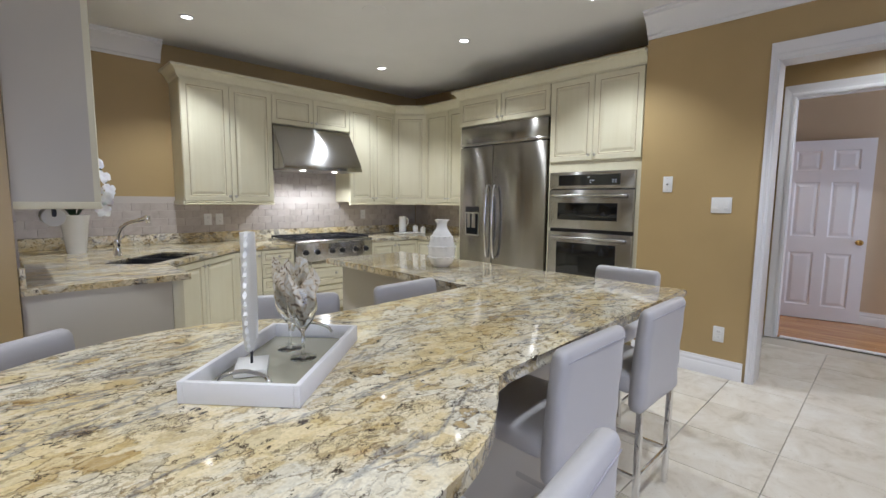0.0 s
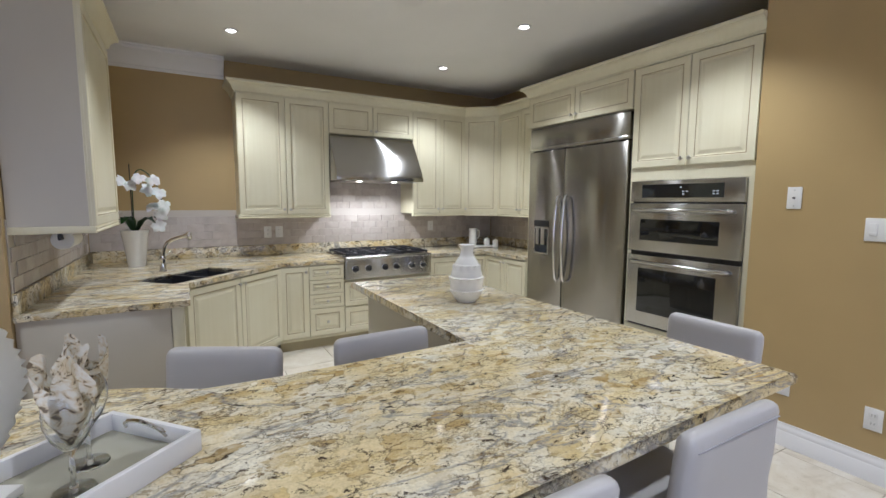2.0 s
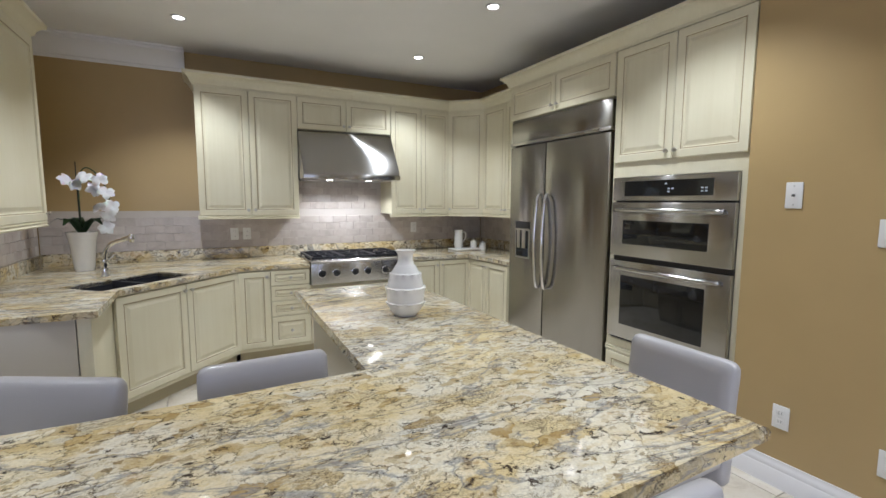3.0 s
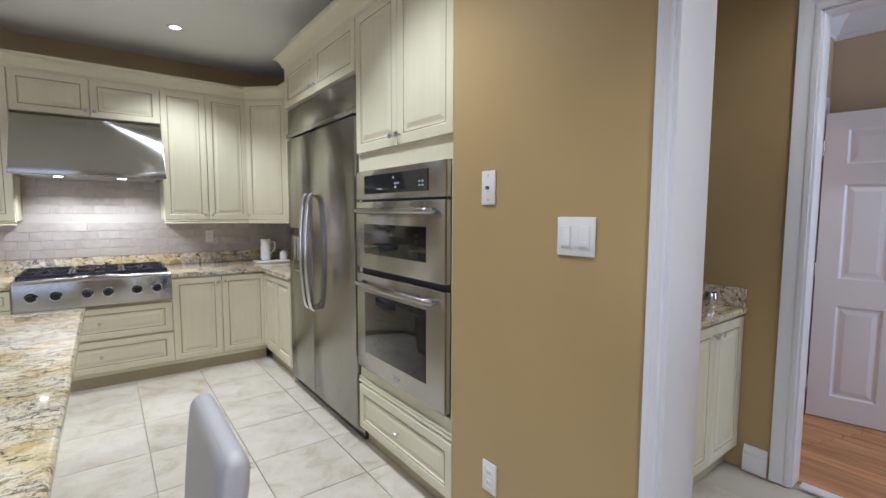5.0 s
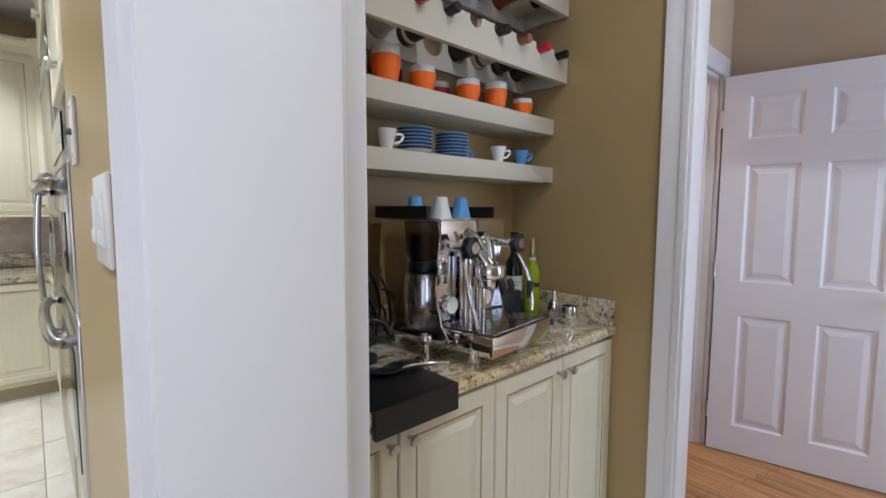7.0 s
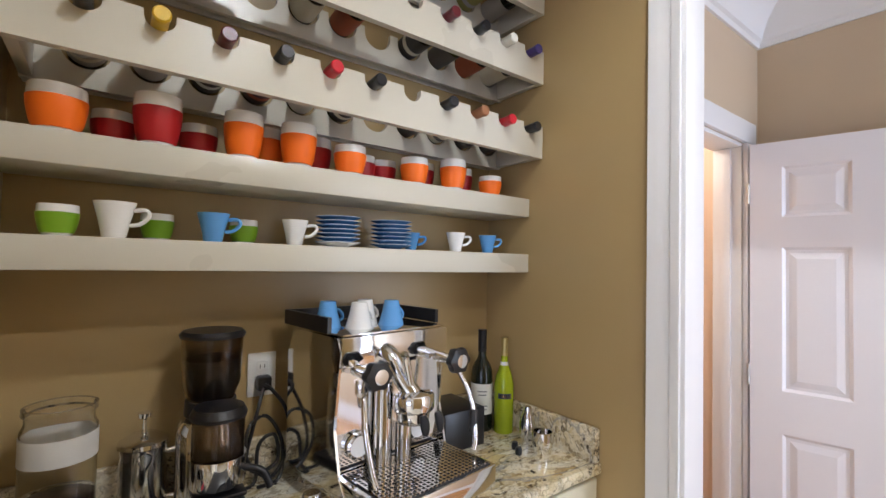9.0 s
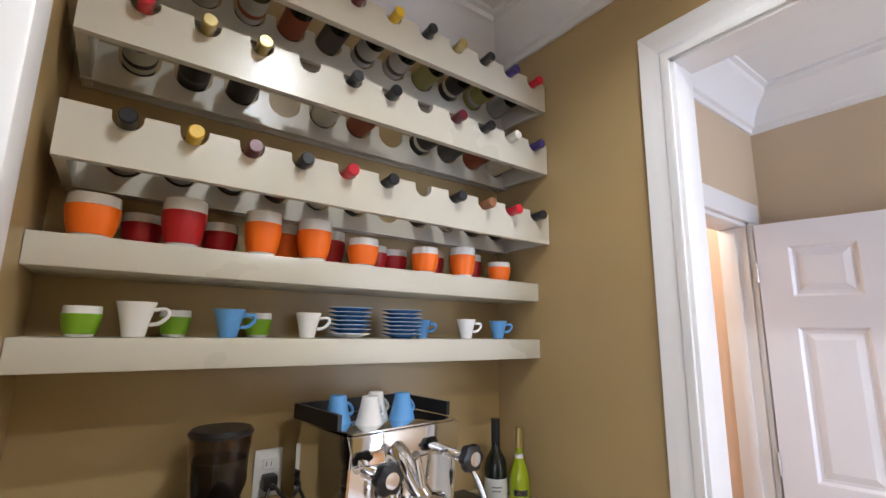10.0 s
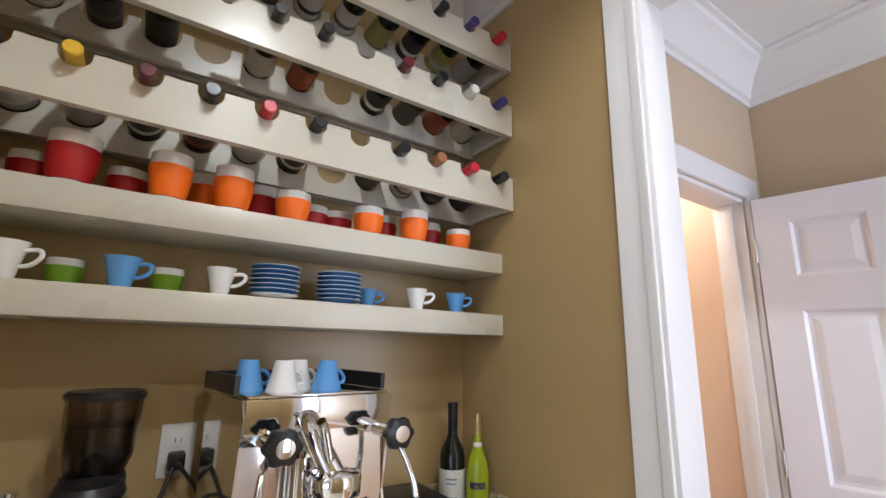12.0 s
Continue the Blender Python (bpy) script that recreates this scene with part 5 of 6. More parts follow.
for s in (-1, 1):
    pr = [(0.02, 0.06), (0.31, 0.06), (0.315, 0.36), (0.27, 0.41), (0.07, 0.41), (0.055, 0.38), (0.075, 0.2), (0.05, 0.1)]
    bm = bmesh.new()
    va = [[bm.verts.new((x, y, z)) for y, z in pr] for x in (s * 0.151, s * 0.157)]
    bm.faces.new(va[0])
    bm.faces.new(va[1][::-1])
    for i in range(8):
        bm.faces.new((va[0][i], va[0][(i + 1) % 8], va[1][(i + 1) % 8], va[1][i]))
    finish(bm, "side_panel", CHROME, em)
slab("front_plate", (-0.155, 0.052, 0.345), (0.155, 0.066, 0.412), CHROME, em, bevel=0.002)
wt = slab("drip_tray", (-0.155, -0.130, 0.042), (0.155, 0.07, 0.098), CHROME, em, bevel=0.003)
bm = bmesh.new()
for i in range(25):
    x = -0.138 + 0.0115 * i
    add_box(bm, (x - 0.002, -0.120, 0.101), (x + 0.002, 0.06, 0.104))
for j in range(16):
    y = -0.115 + 0.0115 * j
    add_box(bm, (-0.14, y - 0.002, 0.1005), (0.14, y + 0.002, 0.1035))
tagged(finish(bm, "drip_grid", CHROME, wt), kind="stuff")
slab("grid_well", (-0.142, -0.123, 0.0975), (0.142, 0.064, 0.0995), BLACK, wt)
lathe("group_head", [(0.046, 0), (0.049, 0.004), (0.049, 0.034), (0.045, 0.040), (0.020, 0.046), (0, 0.047)], CHROME, em, at=(0.0, -0.005, 0.235), segs=28)
tube("group_neck", [(0.0, -0.005, 0.268), (-0.018, 0.012, 0.305), (-0.034, 0.034, 0.352), (-0.036, 0.06, 0.37)], 0.022, CHROME, em, segs=18)
tube("group_lever", [(-0.02, -0.02, 0.30), (-0.035, -0.02, 0.36), (-0.045, -0.025, 0.375)], 0.009, CHROME, em)
lathe("portafilter", [(0.034, 0), (0.038, 0.01), (0.04, 0.03), (0, 0.031)], CHROME, em, at=(0.0, -0.005, 0.205), segs=24)
for hx in (-0.008, 0.036):
    tube("drop_handle", [(hx, -0.050, 0.232), (hx + 0.002, -0.056, 0.212), (hx + 0.003, -0.058, 0.188)], lambda u: 0.004 + 0.007 * math.sin(math.pi * (0.15 + 0.75 * u)), BLACK, em)
tube("pump_tube", [(-0.045, 0.05, 0.10), (-0.045, 0.05, 0.30)], 0.022, CHROME, em, segs=16, smooth_path=False)
tube("exhaust_tube", [(0.0, 0.03, 0.10), (0.0, 0.03, 0.2)], 0.019, CHROME, em, segs=16, smooth_path=False)
for gx in (-0.1, 0.07):
    g = lathe("gauge", [(0.028, 0), (0.03, 0.012), (0.026, 0.016), (0, 0.0155)], CHROME, em, at=(gx, 0.073, 0.155), m=pose(0, 0, 0, 90), segs=24)
    lathe("dial", [(0.024, 0.0162), (0, 0.0168)], PLASTIC, g, at=(gx, 0.073, 0.155), m=pose(0, 0, 0, 90), segs=20)
for kx, arm in ((-0.115, -1), (0.125, 1)):
    tube("valve", [(kx, 0.06, 0.335), (kx, -0.005, 0.335)], 0.014, CHROME, em, segs=14, smooth_path=False)
    kb = lathe("valve_knob", [(0.012, 0), (0.030, 0.004), (0.033, 0.014), (0.031, 0.026), (0.018, 0.030), (0, 0.030)], BLACK, em, at=(kx + 0.005, -0.003, 0.335), m=pose(0, 0, 0, 90), segs=36, wave=lambda a, z: 1 + 0.09 * math.cos(6 * a))
    lathe("knob_cap", [(0.017, 0.0302), (0.017, 0.033), (0, 0.034)], CHROME, kb, at=(kx + 0.005, -0.003, 0.335), m=pose(0, 0, 0, 90), segs=18)
    tube("steam_wand", [(kx, 0.01, 0.325), (kx + arm * 0.02, -0.01, 0.30), (kx + arm * 0.035, -0.04, 0.23), (kx + arm * 0.03, -0.06, 0.15), (kx + arm * 0.02, -0.065, 0.115)], 0.0065, CHROME, em)
    if arm > 0:
        lathe("wand_grip", [(0.011, 0), (0.011, 0.05), (0.008, 0.055)], BLACK, em, at=(kx + 0.033, -0.05, 0.155), segs=14)
slab("cup_tray", (-0.15, 0.06, 0.413), (0.15, 0.31, 0.418), CHROME, em, bevel=0.002)
bm = bmesh.new()
for lo, hi in (((-0.165, 0.10, 0.418), (-0.155, 0.325, 0.455)), ((0.155, 0.10, 0.418), (0.165, 0.325, 0.455)), ((-0.155, 0.315, 0.418), (0.155, 0.325, 0.455))):
    add_box(bm, lo, hi)
finish(bm, "cup_rail", BLACK, em)
for x, y, mt, nm in ((-0.112, 0.20, BLUE, "sky blue"), (-0.060, 0.14, WHITE, "white"), (-0.005, 0.20, WHITE, "white"), (0.040, 0.145, BLUE, "sky blue")):
    handled_cup(em.matrix_basis @ pose(x, y, 0.418 + 0.066, 180, 0, 20), 0.066, 0.034, mt, "upturned %s espresso cup on the machine" % nm)

# grinder
gr = thing("coffee_grinder", "chrome coffee grinder with a smoked bean hopper", "grinder", pose(6.70, 1.70, PT))
slab("base", (-0.075, -0.10, 0.0), (0.075, 0.10, 0.03), BLACK, gr, bevel=0.008)
lathe("body", [(0.068, 0.03), (0.07, 0.06), (0.07, 0.20), (0.062, 0.22), (0, 0.222)], CHROME, gr, at=(0, 0.02, 0), segs=32)
lathe("dosing_chamber", [(0.055, 0.105), (0.057, 0.11), (0.057, 0.165), (0, 0.166)], CHROME, gr, at=(0.0, -0.075, 0), segs=28)
lathe("dosing_window", [(0.052, 0.167), (0.053, 0.245), (0.048, 0.245), (0.048, 0.168)], SMOKE, gr, at=(0.0, -0.075, 0), segs=28)
lathe("dosing_lid", [(0.056, 0.245), (0.058, 0.252), (0.05, 0.268), (0, 0.272)], BLACK, gr, at=(0.0, -0.075, 0), segs=28)
slab("fork", (-0.05, -0.13, 0.085), (0.05, -0.05, 0.095), BLACK, gr, bevel=0.003)
tube("dosing_lever", [(0.05, -0.09, 0.13), (0.085, -0.11, 0.12), (0.10, -0.12, 0.085)], 0.008, BLACK, gr)
lathe("collar", [(0.05, 0.222), (0.056, 0.23), (0.054, 0.262), (0, 0.263)], BLACK, gr, at=(0, 0.02, 0), segs=28)
lathe("hopper", [(0.05, 0.263), (0.062, 0.30), (0.066, 0.405), (0.061, 0.405), (0.057, 0.30), (0.045, 0.265)], SMOKE, gr, at=(0, 0.02, 0), segs=32)
lathe("beans", [(0.044, 0.266), (0.055, 0.30), (0.058, 0.355), (0.03, 0.362), (0, 0.36)], painted("roasted_beans", (0.035, 0.018, 0.008), 0.5, 0.5, 1.0, 90), gr, at=(0, 0.02, 0), segs=24)
lathe("hopper_lid", [(0.069, 0.405), (0.071, 0.412), (0.064, 0.42), (0, 0.422)], BLACK, gr, at=(0, 0.02, 0), segs=32)

# jar with a paper band
jr = thing("storage_jar", "clear glass storage jar with a paper band", "jar", pose(6.43, 1.735, PT))
lathe("glass", [(0, 0), (0.056, 0), (0.062, 0.008), (0.062, 0.245), (0.056, 0.257), (0.056, 0.272), (0.061, 0.276), (0.061, 0.288), (0.053, 0.288), (0.053, 0.257), (0.059, 0.242), (0.059, 0.01), (0, 0.008)], GLASS, jr, segs=36)
lathe("paper_band", [(0.0625, 0.183), (0.0632, 0.183), (0.0632, 0.234), (0.0625, 0.234)], painted("paper_label", (0.66, 0.65, 0.63), 0.7, 0.03), jr, segs=36)
lathe("contents", [(0.0, 0.009), (0.058, 0.010), (0.058, 0.11), (0.035, 0.118), (0, 0.115)], bpy.data.materials["roasted_beans"], jr, segs=28)
# french press, steel pitcher, tamper, mat, spoon
fp = thing("french_press", "steel coffee press with a round plunger knob", "coffee press", pose(6.575, 1.77, PT))
lathe("pot", [(0, 0), (0.045, 0), (0.048, 0.01), (0.046, 0.15), (0.05, 0.165), (0.044, 0.165), (0.042, 0.02), (0, 0.015)], CHROME, fp, segs=28)
lathe("lid", [(0.05, 0.166), (0.05, 0.176), (0.03, 0.188), (0.006, 0.192), (0.004, 0.22), (0.014, 0.226), (0.015, 0.236), (0, 0.24)], CHROME, fp, segs=24)
tube("handle", [(0.045, -0.01, 0.145), (0.085, -0.02, 0.14), (0.085, -0.02, 0.05), (0.047, -0.01, 0.04)], 0.008, CHROME, fp)
mp = thing("milk_pitcher", "large steel milk pitcher with a loop handle", "pitcher", pose(6.428, 1.60, PT))
lathe("body", [(0, 0), (0.048, 0), (0.051, 0.006), (0.051, 0.118), (0.053, 0.125), (0.049, 0.125), (0.048, 0.118), (0.047, 0.015), (0, 0.012)], CHROME, mp, segs=28)
tube("handle", [(0.05, -0.01, 0.11), (0.088, -0.02, 0.112), (0.086, -0.02, 0.035), (0.056, -0.01, 0.03)], 0.007, CHROME, mp)
sc = thing("dosing_cup", "small steel cup with spoon and paper sachet", "cup", pose(6.548, 1.565, PT + 0.008))
lathe("cup", [(0, 0), (0.034, 0), (0.038, 0.07), (0.041, 0.075), (0.036, 0.075), (0.032, 0.01), (0, 0.008)], CHROME, sc, segs=24)
tube("spoon", [(0.01, 0.0, 0.06), (-0.04, -0.02, 0.082), (-0.075, -0.03, 0.085)], 0.004, CHROME, sc, segs=8)
slab("sachet", (-0.012, -0.034, 0.062), (0.02, -0.030, 0.09), PLASTIC, sc)
bm = bmesh.new()
for k in range(8):
    a = radians(-52 + k * 7)
    add_box(bm, (-0.003, -0.0005, -0.009 + 0.0005 * abs(k - 3.5)), (0.003, 0.0005, 0.009 - 0.0005 * abs(k - 3.5)), pose(0.0372 * math.cos(a), 0.0372 * math.sin(a), 0.042, 0, 0, math.degrees(a) + 90))
finish(bm, "emblem", CAP["r"], sc, "small red emblem")
cs = thing("cup_saucer", "round black saucer under the steel dosing cup", "saucer", pose(6.548, 1.565, PT))
lathe("saucer", [(0, 0), (0.036, 0), (0.052, 0.006), (0.053, 0.009), (0.036, 0.006), (0, 0.006)], BLACK, cs, segs=32)
mt_ = thing("tamping_mat", "black rubber tamping mat over the counter edge", "mat", None)
bm = bmesh.new()
add_box(bm, (6.58, PF - 0.037, PT + 0.001), (6.83, 1.56, PT + 0.009))
add_box(bm, (6.58, PF - 0.045, PT - 0.06), (6.83, PF - 0.031, PT + 0.009))
finish(bm, "mat", BLACK, mt_)
tp = thing("coffee_tamper", "polished steel coffee tamper", "tamper", pose(6.862, 1.495, PT))
lathe("tamper", [(0, 0), (0.030, 0), (0.031, 0.002), (0.031, 0.021), (0.029, 0.023), (0.014, 0.026), (0.012, 0.058), (0.018, 0.066), (0.020, 0.070), (0.020, 0.086), (0.017, 0.090), (0, 0.091)], CHROME, tp, segs=24)
sp_ = thing("serving_spoon", "large dark oval spoon with a steel handle on the mat", "spoon", pose(6.72, 1.49, PT + 0.011, 0, 0, -26))
bm = bmesh.new()
rings = []
for k, (u, h) in enumerate(((1.0, 0.014), (0.97, 0.016), (0.90, 0.013), (0.7, 0.006), (0.35, 0.002))):
    rings.append([bm.verts.new((0.050 * u * math.cos(2 * math.pi * i / 28), 0.031 * u * math.sin(2 * math.pi * i / 28), h)) for i in range(28)])
for a, b in zip(rings, rings[1:]):
    for k in range(28):
        bm.faces.new((a[k], a[(k + 1) % 28], b[(k + 1) % 28], b[k]))
bm.faces.new(rings[-1])
under = [bm.verts.new((0.018 * math.cos(2 * math.pi * i / 28), 0.011 * math.sin(2 * math.pi * i / 28), 0.0)) for i in range(28)]
for k in range(28):
    bm.faces.new((rings[0][k], under[k], under[(k + 1) % 28], rings[0][(k + 1) % 28]))
bm.faces.new(under)
finish(bm, "bowl", BLACK, sp_, "black oval spoon bowl", True)
tube("handle", [(0.045, 0, 0.014), (0.075, 0.0, 0.019), (0.13, 0.0, 0.018), (0.175, 0.0, 0.014)], lambda u: 0.0045 + 0.003 * u, CHROME, sp_, segs=10)
kb_ = thing("knock_box", "black plastic box beside the espresso machine", "box", pose(7.40, 1.73, PT))
slab("box", (-0.07, -0.09, 0), (0.10, 0.09, 0.125), BLACK, kb_, bevel=0.01)

# wall outlet with plug and cable
plate(pose(6.85, 1.86, 1.15), 0.075, 0.12, "outlet", "white outlet behind the coffee machines")
cb = thing("power_cable", "black looped power cable with plug", "cable", None)
slab("plug", (6.832, 1.815, 1.112), (6.868, 1.852, 1.150), BLACK, cb, bevel=0.006)
tube("cord", [(6.85, 1.815, 1.13), (6.86, 1.78, 1.12), (6.90, 1.79, 1.06), (6.91, 1.79, 0.97), (6.86, 1.77, 0.90), (6.80, 1.77, 0.95), (6.80, 1.78, 1.03), (6.85, 1.80, 1.05), (6.89, 1.79, 0.98), (6.88, 1.77, 0.892), (6.82, 1.75, 0.89)], 0.005, BLACK, cb, segs=8)
tube("cord", [(6.845, 1.815, 1.12), (6.82, 1.79, 1.05), (6.80, 1.79, 0.95), (6.83, 1.79, 0.91), (6.88, 1.79, 0.93), (6.87, 1.79, 1.0), (6.83, 1.79, 0.98), (6.82, 1.78, 0.892), (6.78, 1.76, 0.89)], 0.005, BLACK, cb, segs=8)

# standing bottles and small steel things
wb = thing("wine_bottle", "red wine bottle with a white label", "bottle", pose(7.585, 1.755, PT))
lathe("glass", [(0, 0), (0.036, 0), (0.0385, 0.006), (0.0385, 0.195), (0.034, 0.22), (0.017, 0.25), (0.0145, 0.262), (0.0145, 0.30)], BOTTLE, wb, segs=28)
lathe("capsule", [(0.0152, 0.275), (0.0155, 0.345), (0.0165, 0.35), (0.014, 0.352), (0, 0.352)], CAP["k"], wb, segs=20)
lathe("label", [(0.0387, 0.06), (0.0393, 0.06), (0.0393, 0.165), (0.0387, 0.165)], simple("white_wine_label", (0.68, 0.67, 0.62), 0.6), wb, segs=28)
for z, ww in ((0.14, 0.03), (0.128, 0.024), (0.09, 0.034), (0.078, 0.028)):
    bm = bmesh.new()
    for k in range(7):
        a = radians(-128 + (k - 3) * ww * 220)
        add_box(bm, (-0.0035, -0.0003, -0.002), (0.0035, 0.0003, 0.002), pose(0.0396 * math.cos(a), 0.0396 * math.sin(a), z, 0, 0, math.degrees(a) + 90))
    finish(bm, "print", simple("grey_print", (0.2, 0.2, 0.2), 0.6) if "grey_print" not in bpy.data.materials else bpy.data.materials["grey_print"], wb)
lm = thing("liqueur_bottle", "slim bottle of pale green lemon liqueur", "bottle", pose(7.632, 1.69, PT))
LIME = simple("lime_liqueur", (0.34, 0.42, 0.015), 0.12)
lathe("glass", [(0, 0), (0.032, 0), (0.034, 0.005), (0.034, 0.165), (0.028, 0.195), (0.014, 0.235), (0.0115, 0.25), (0.0115, 0.285)], LIME, lm, segs=28)
lathe("cap", [(0.0125, 0.265), (0.0125, 0.325), (0.010, 0.328), (0, 0.328)], CAP["g"], lm, segs=18)
lathe("neck_seal", [(0.0165, 0.222), (0.0135, 0.244), (0.0130, 0.244)], WHITE, lm, segs=18)
bm = bmesh.new()
for k in range(9):
    a = radians(-128 + (k - 4) * 9)
    add_box(bm, (-0.003, -0.0004, -0.009), (0.003, 0.0004, 0.009), pose(0.0344 * math.cos(a), 0.0344 * math.sin(a), 0.13, 0, 0, math.degrees(a) + 90))
finish(bm, "label", simple("navy_label", (0.02, 0.03, 0.06), 0.5), lm)
tx = bpy.data.curves.new("word", "FONT")
tx.body, tx.size, tx.extrude, tx.align_x = "PALLI", 0.017, 0.0003, "CENTER"
to = new("word", tx)
dg_ = bpy.context.evaluated_depsgraph_get()
wordmesh = bpy.data.meshes.new_from_object(to.evaluated_get(dg_))
bpy.data.objects.remove(to)
wordmesh.materials.clear()
wordmesh.materials.append(BRASS)
for v in wordmesh.vertices:
    a = radians(-128) + v.co.x / 0.0352
    v.co = Vector(((0.0352 + v.co.z) * math.cos(a), (0.0352 + v.co.z) * math.sin(a), 0.124 + v.co.y))
wo = new("lettering", wordmesh)
wo.parent = lm
sh = thing("cocktail_shaker", "small polished steel shaker", "shaker", pose(7.635, 1.58, PT))
lathe("shaker", [(0, 0), (0.022, 0), (0.025, 0.01), (0.027, 0.06), (0.02, 0.085), (0.014, 0.1), (0.012, 0.115), (0, 0.117)], CHROME, sh, segs=24)
sg = thing("sugar_bowl", "small polished steel bowl", "bowl", pose(7.60, 1.485, PT))
lathe("bowl", [(0, 0), (0.024, 0), (0.032, 0.015), (0.034, 0.045), (0.032, 0.07), (0.029, 0.07), (0.03, 0.04), (0.02, 0.012), (0, 0.008)], CHROME, sg, segs=28)
for x, y in ((7.535, 1.525), (7.555, 1.56)):
    bs = thing("bottle_stopper", "small black bottle stopper on the worktop", "stopper", pose(x, y, PT), "bottle stoppers")
    lathe("stopper", [(0, 0), (0.010, 0), (0.011, 0.008), (0.009, 0.022), (0, 0.023)], BLACK, bs, segs=14)

# ---- hall: closet doorway with an open six-panel door ----
cf = thing("door_3", "white casing around the closet doorway", "door frame", kind="structure")
for x0, x1 in ((7.91, 8.015), (8.815, 8.92)):
    slab("casing", (x0, 1.338, 0), (x1, 1.36, 2.05), TRIM, cf, bevel=0.006)
slab("casing", (7.91, 1.338, 2.05), (8.92, 1.36, 2.15), TRIM, cf, bevel=0.006)
slab("jamb", (8.01, 1.36, 0), (8.028, 1.48, 2.05), TRIM, cf, bevel=0.002)
slab("jamb", (8.802, 1.36, 0), (8.82, 1.48, 2.05), TRIM, cf, bevel=0.002)
slab("jamb", (8.028, 1.36, 2.032), (8.802, 1.48, 2.05), TRIM, cf, bevel=0.002)
slab("stop", (8.788, 1.40, 0), (8.802, 1.44, 2.03), TRIM, cf, bevel=0.002)

dr = thing("panel_door", "white six-panel door standing open in the hall", "door", pose(8.805, 1.325, 0.008, 0, 0, math.degrees(math.atan2(-0.77, 0.165))))
DWID, DH = 0.78, 2.02
bm = bmesh.new()
xs = [0.0, 0.115, 0.34, 0.44, 0.665, DWID]
zsd = [0.0, 0.155, 0.765, 0.946, 1.56, 1.69, 1.91, DH]
panels = {(1, 1), (3, 1), (1, 3), (3, 3), (1, 5), (3, 5)}
for face, y in ((-1, -0.0175), (1, 0.0175)):
    for i in range(5):
        for j in range(7):
            a, b, c, d = xs[i], xs[i + 1], zsd[j], zsd[j + 1]
            if (i, j) in panels:
                steps = [(0, 0), (0.012, 0.009), (0.024, 0.009), (0.050, 0.002)]
                rg = [[bm.verts.new((px, y - face * dp, pz)) for px, pz in ((a + s, c + s), (b - s, c + s), (b - s, d - s), (a + s, d - s))] for s, dp in steps]
                for r0, r1 in zip(rg, rg[1:]):
                    for k in range(4):
                        bm.faces.new((r0[k], r0[(k + 1) % 4], r1[(k + 1) % 4], r1[k]))
                bm.faces.new(rg[-1])
            else:
                bm.faces.new([bm.verts.new(p) for p in ((a, y, c), (b, y, c), (b, y, d), (a, y, d))])
for lo, hi in (((0, -0.0175, 0), (0, 0.0175, DH)), ((DWID, -0.0175, 0), (DWID, 0.0175, DH))):
    bm.faces.new([bm.verts.new(p) for p in ((lo[0], -0.0175, 0), (lo[0], 0.0175, 0), (lo[0], 0.0175, DH), (lo[0], -0.0175, DH))])
for z in (0, DH):
    bm.faces.new([bm.verts.new(p) for p in ((0, -0.0175, z), (DWID, -0.0175, z), (DWID, 0.0175, z), (0, 0.0175, z))])
bmesh.ops.remove_doubles(bm, verts=bm.verts[:], dist=1e-5)
leaf = finish(bm, "leaf", DOORPAINT, dr)
for s in (-1, 1):
    lathe("door_knob", [(0.03, 0), (0.031, 0.006), (0.012, 0.012), (0.011, 0.03), (0.026, 0.042), (0.029, 0.055), (0.02, 0.066), (0, 0.068)], BRASS, leaf, at=(DWID - 0.065, s * 0.0175, 0.90), m=pose(0, 0, 0, 90 if s < 0 else -90), segs=24)
for z in (0.22, 1.0, 1.8):
    tube("hinge", [(-0.006, -0.02, z - 0.045), (-0.006, -0.02, z + 0.045)], 0.006, NICKEL, leaf, smooth_path=False)

# ---- floors and splashback, piece by piece ----
TS, JO = 0.455, 0.0045
floor_tiles = thing("floor", "square cream travertine floor tiles with sand grout", "floor", kind="structure")


def tile_data(name, w, d, h, bev, mat):
    bm2 = bmesh.new()
    add_box(bm2, (-w / 2, -d / 2, -h), (w / 2, d / 2, 0))
    rim = [e for e in bm2.edges if all(v.co.z > -1e-6 for v in e.verts)]
    bmesh.ops.bevel(bm2, geom=rim, offset=bev, segments=1, affect="EDGES")
    me = bpy.data.meshes.new(name)
    bm2.to_mesh(me)
    bm2.free()
    me.materials.append(mat)
    return me


def piece(name, me, parent, m):
    ob = bpy.data.objects.new(name, me)
    scene.collection.objects.link(ob)
    ob.parent = parent
    ob.matrix_basis = m
    return ob


ftile = tile_data("tile", TS - JO, TS - JO, 0.011, 0.0015, FLOORTILE)
X0, Y0 = 5.135, 0.685
near, far = [], []
for i in range(-18, 5):
    for j in range(-8, 11):
        cx, cy = X0 + (i + 0.5) * TS, Y0 + (j + 0.5) * TS
        if -2.6 < cx < 7.72 and -2.4 < cy < 5.3:
            (near if cx > 2.4 and cy > -1.0 else far).append((cx, cy))
for cx, cy in near:
    piece("tile", ftile, floor_tiles, pose(cx, cy, random.uniform(-0.0006, 0.0003)))
bm = bmesh.new()
for cx, cy in far:
    add_box(bm, (cx - TS / 2 + JO / 2, cy - TS / 2 + JO / 2, -0.011), (cx + TS / 2 - JO / 2, cy + TS / 2 - JO / 2, 0))
tagged(finish(bm, "far_tiles", FLOORTILE, floor_tiles), kind="stuff")

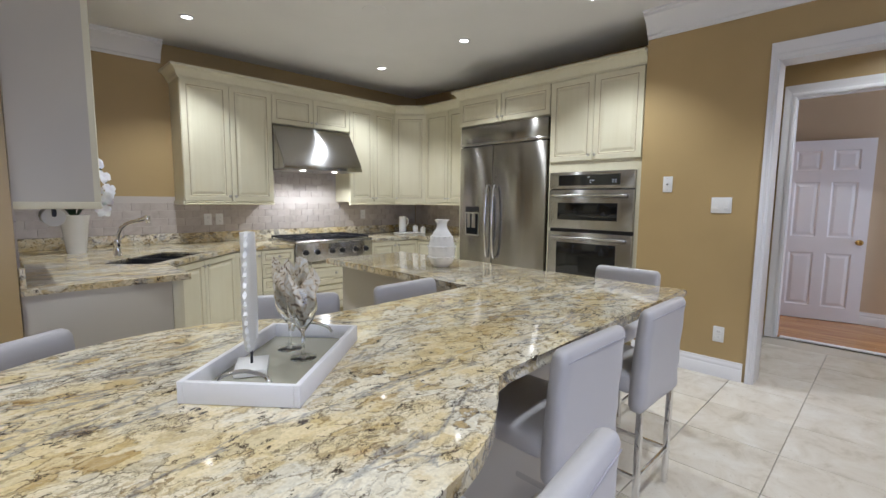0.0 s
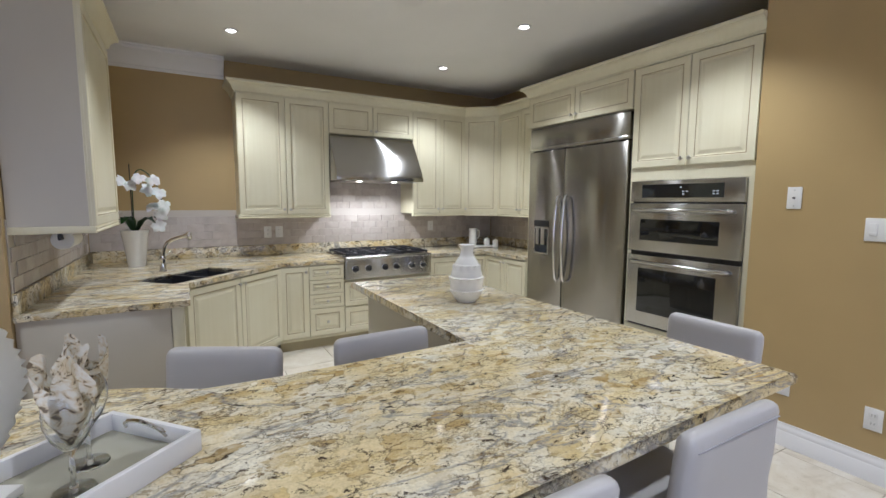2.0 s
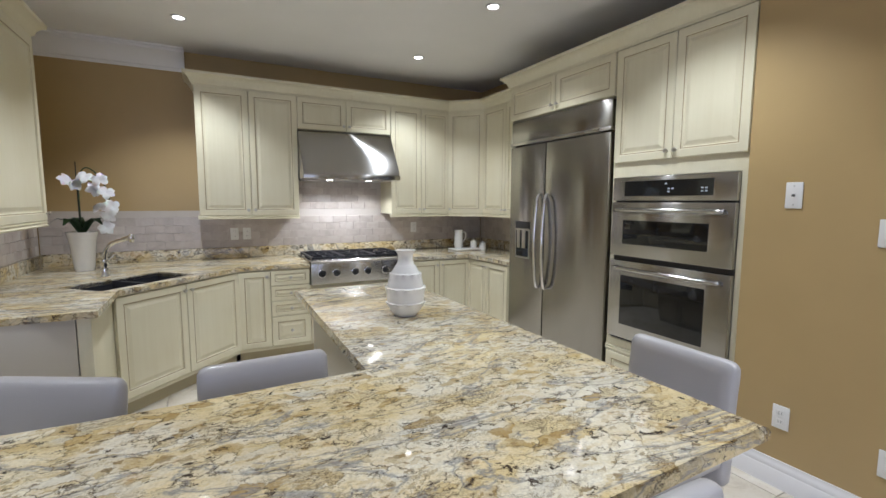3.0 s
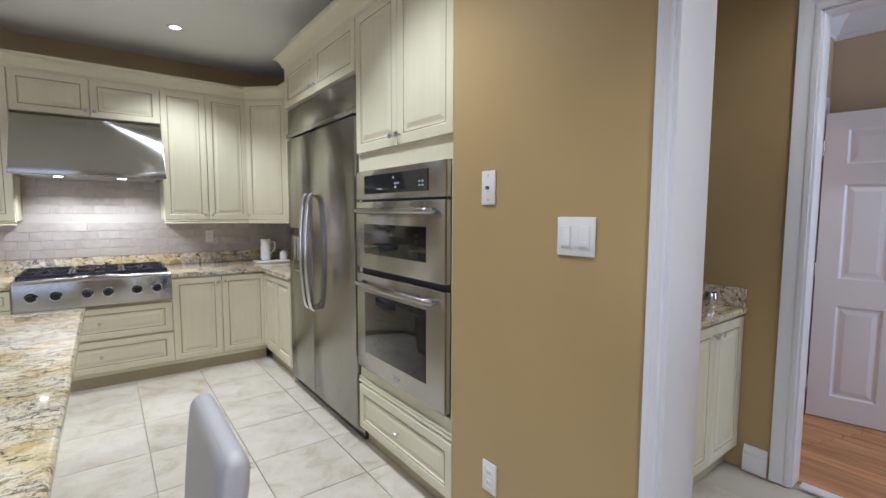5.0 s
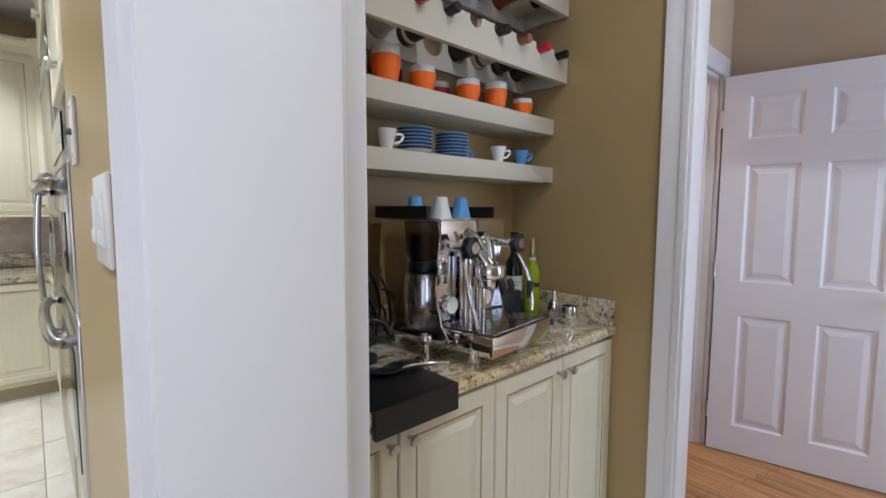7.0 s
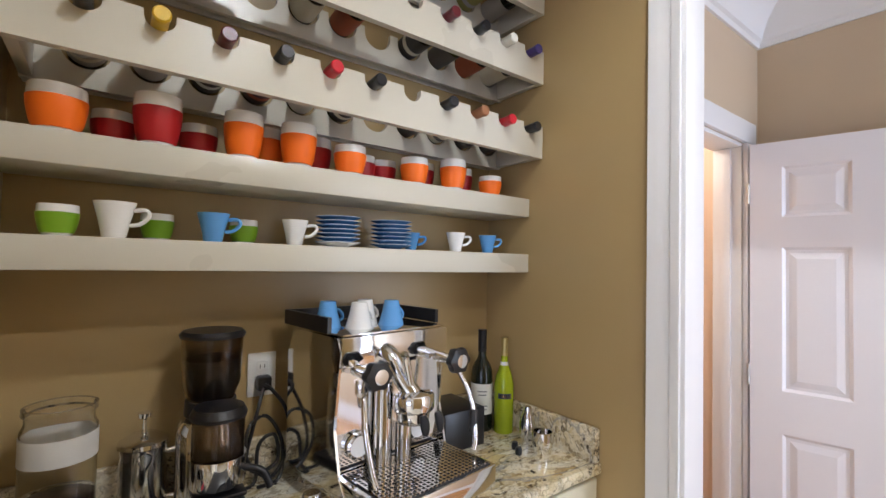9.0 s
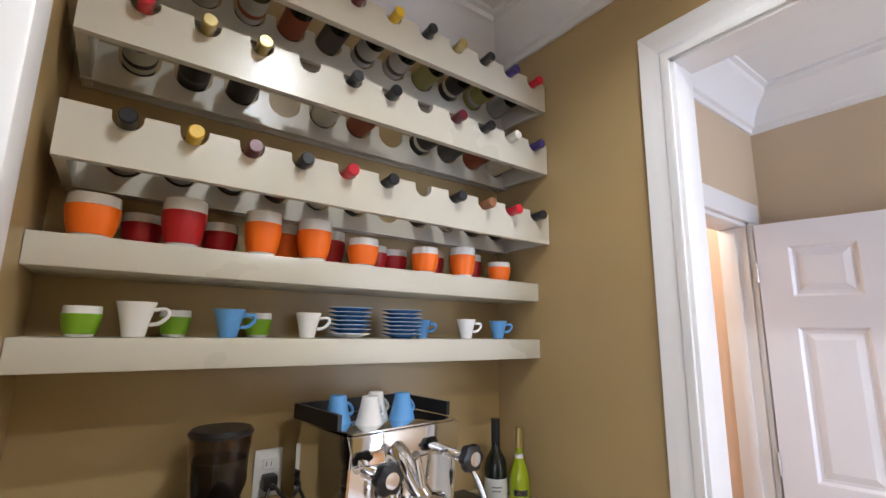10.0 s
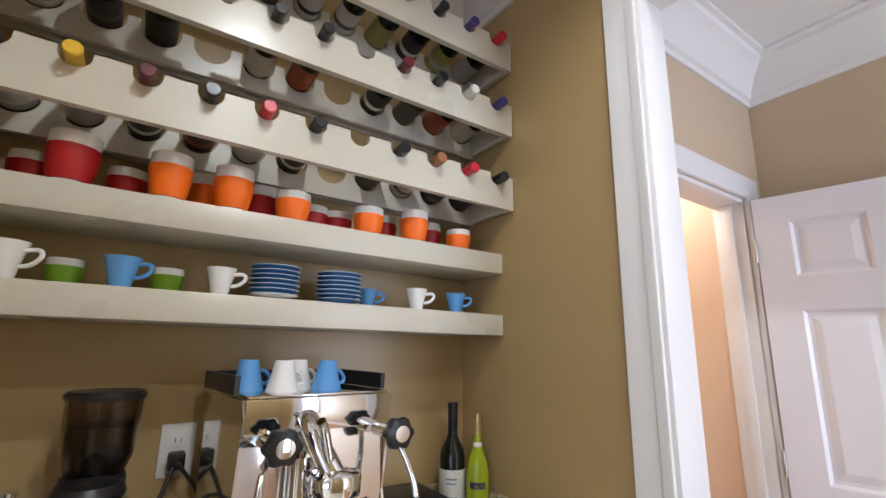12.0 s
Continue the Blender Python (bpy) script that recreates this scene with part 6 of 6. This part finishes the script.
hall_floor = thing("floor_hall", "honey oak strip floor in the hall", "floor", kind="structure")
planks = [tile_data("plank", 0.0815, ln, 0.010, 0.001, OAK) for ln in (0.9, 1.3)]
PX = 7.786
k = 0
while PX + 0.0415 < 9.12:
    y = -1.75 + (k * 0.37) % 0.8 - 0.8
    n = 0
    while y < 2.5:
        ln = (0.9, 1.3)[(k + n) % 2]
        piece("plank", planks[(k + n) % 2], hall_floor, pose(PX + 0.0415, y + ln / 2, 0.001))
        y += ln + 0.0012
        n += 1
    PX += 0.083
    k += 1
tagged(slab("threshold", (7.72, -0.10, 0.0), (7.785, 1.08, 0.012), TRIM, bevel=0.004), "pale marble threshold strip at the hall", "threshold", kind="structure")

splash = thing("splashback", "pale marble splashback tiles behind the worktop", "splashback", kind="structure")
slab("grout", (WEST + 0.012, BACK - 0.006, TOP + 0.10), (EAST - 0.012, BACK - 0.001, 1.34), SPLASHGROUT, splash)
slab("grout", (4.45, BACK - 0.006, 1.34), (5.42, BACK - 0.001, 1.68), SPLASHGROUT, splash)
slab("grout", (WEST + 0.001, 3.40, TOP + 0.10), (WEST + 0.006, BACK - 0.012, 1.34), SPLASHGROUT, splash)
slab("grout", (EAST - 0.006, 4.0, TOP + 0.10), (EAST - 0.001, BACK - 0.012, 1.34), SPLASHGROUT, splash)
SW, SH = 0.152, 0.0762
stile = tile_data("splash_tile", SW - 0.003, SH - 0.003, 0.008, 0.0012, SPLASHTILE)


def splash_rows(u0, u1, z0, z1, place):
    r = 0
    z = z0
    while z + SH <= z1 + 0.002:
        u = u0 + (SW / 2 if r % 2 else 0)
        while u + SW <= u1 + 0.003:
            piece("splash_tile", stile, splash, place(u + SW / 2, z + SH / 2))
            u += SW
        z += SH
        r += 1


onback = lambda u, z: pose(u, BACK - 0.012 + random.uniform(-0.0006, 0.0006), z, 90, 0, 0)
splash_rows(2.35, 6.78, TOP + 0.108, 1.345, onback)
splash_rows(4.46, 5.41, TOP + 0.108 + 5 * SH, 1.68, onback)
splash_rows(3.42, 5.50, TOP + 0.108, 1.345, lambda u, z: pose(WEST + 0.012, u, z, 90, 0, 90))
splash_rows(4.02, 5.50, TOP + 0.108, 1.345, lambda u, z: pose(EAST - 0.012, u, z, 90, 0, -90))
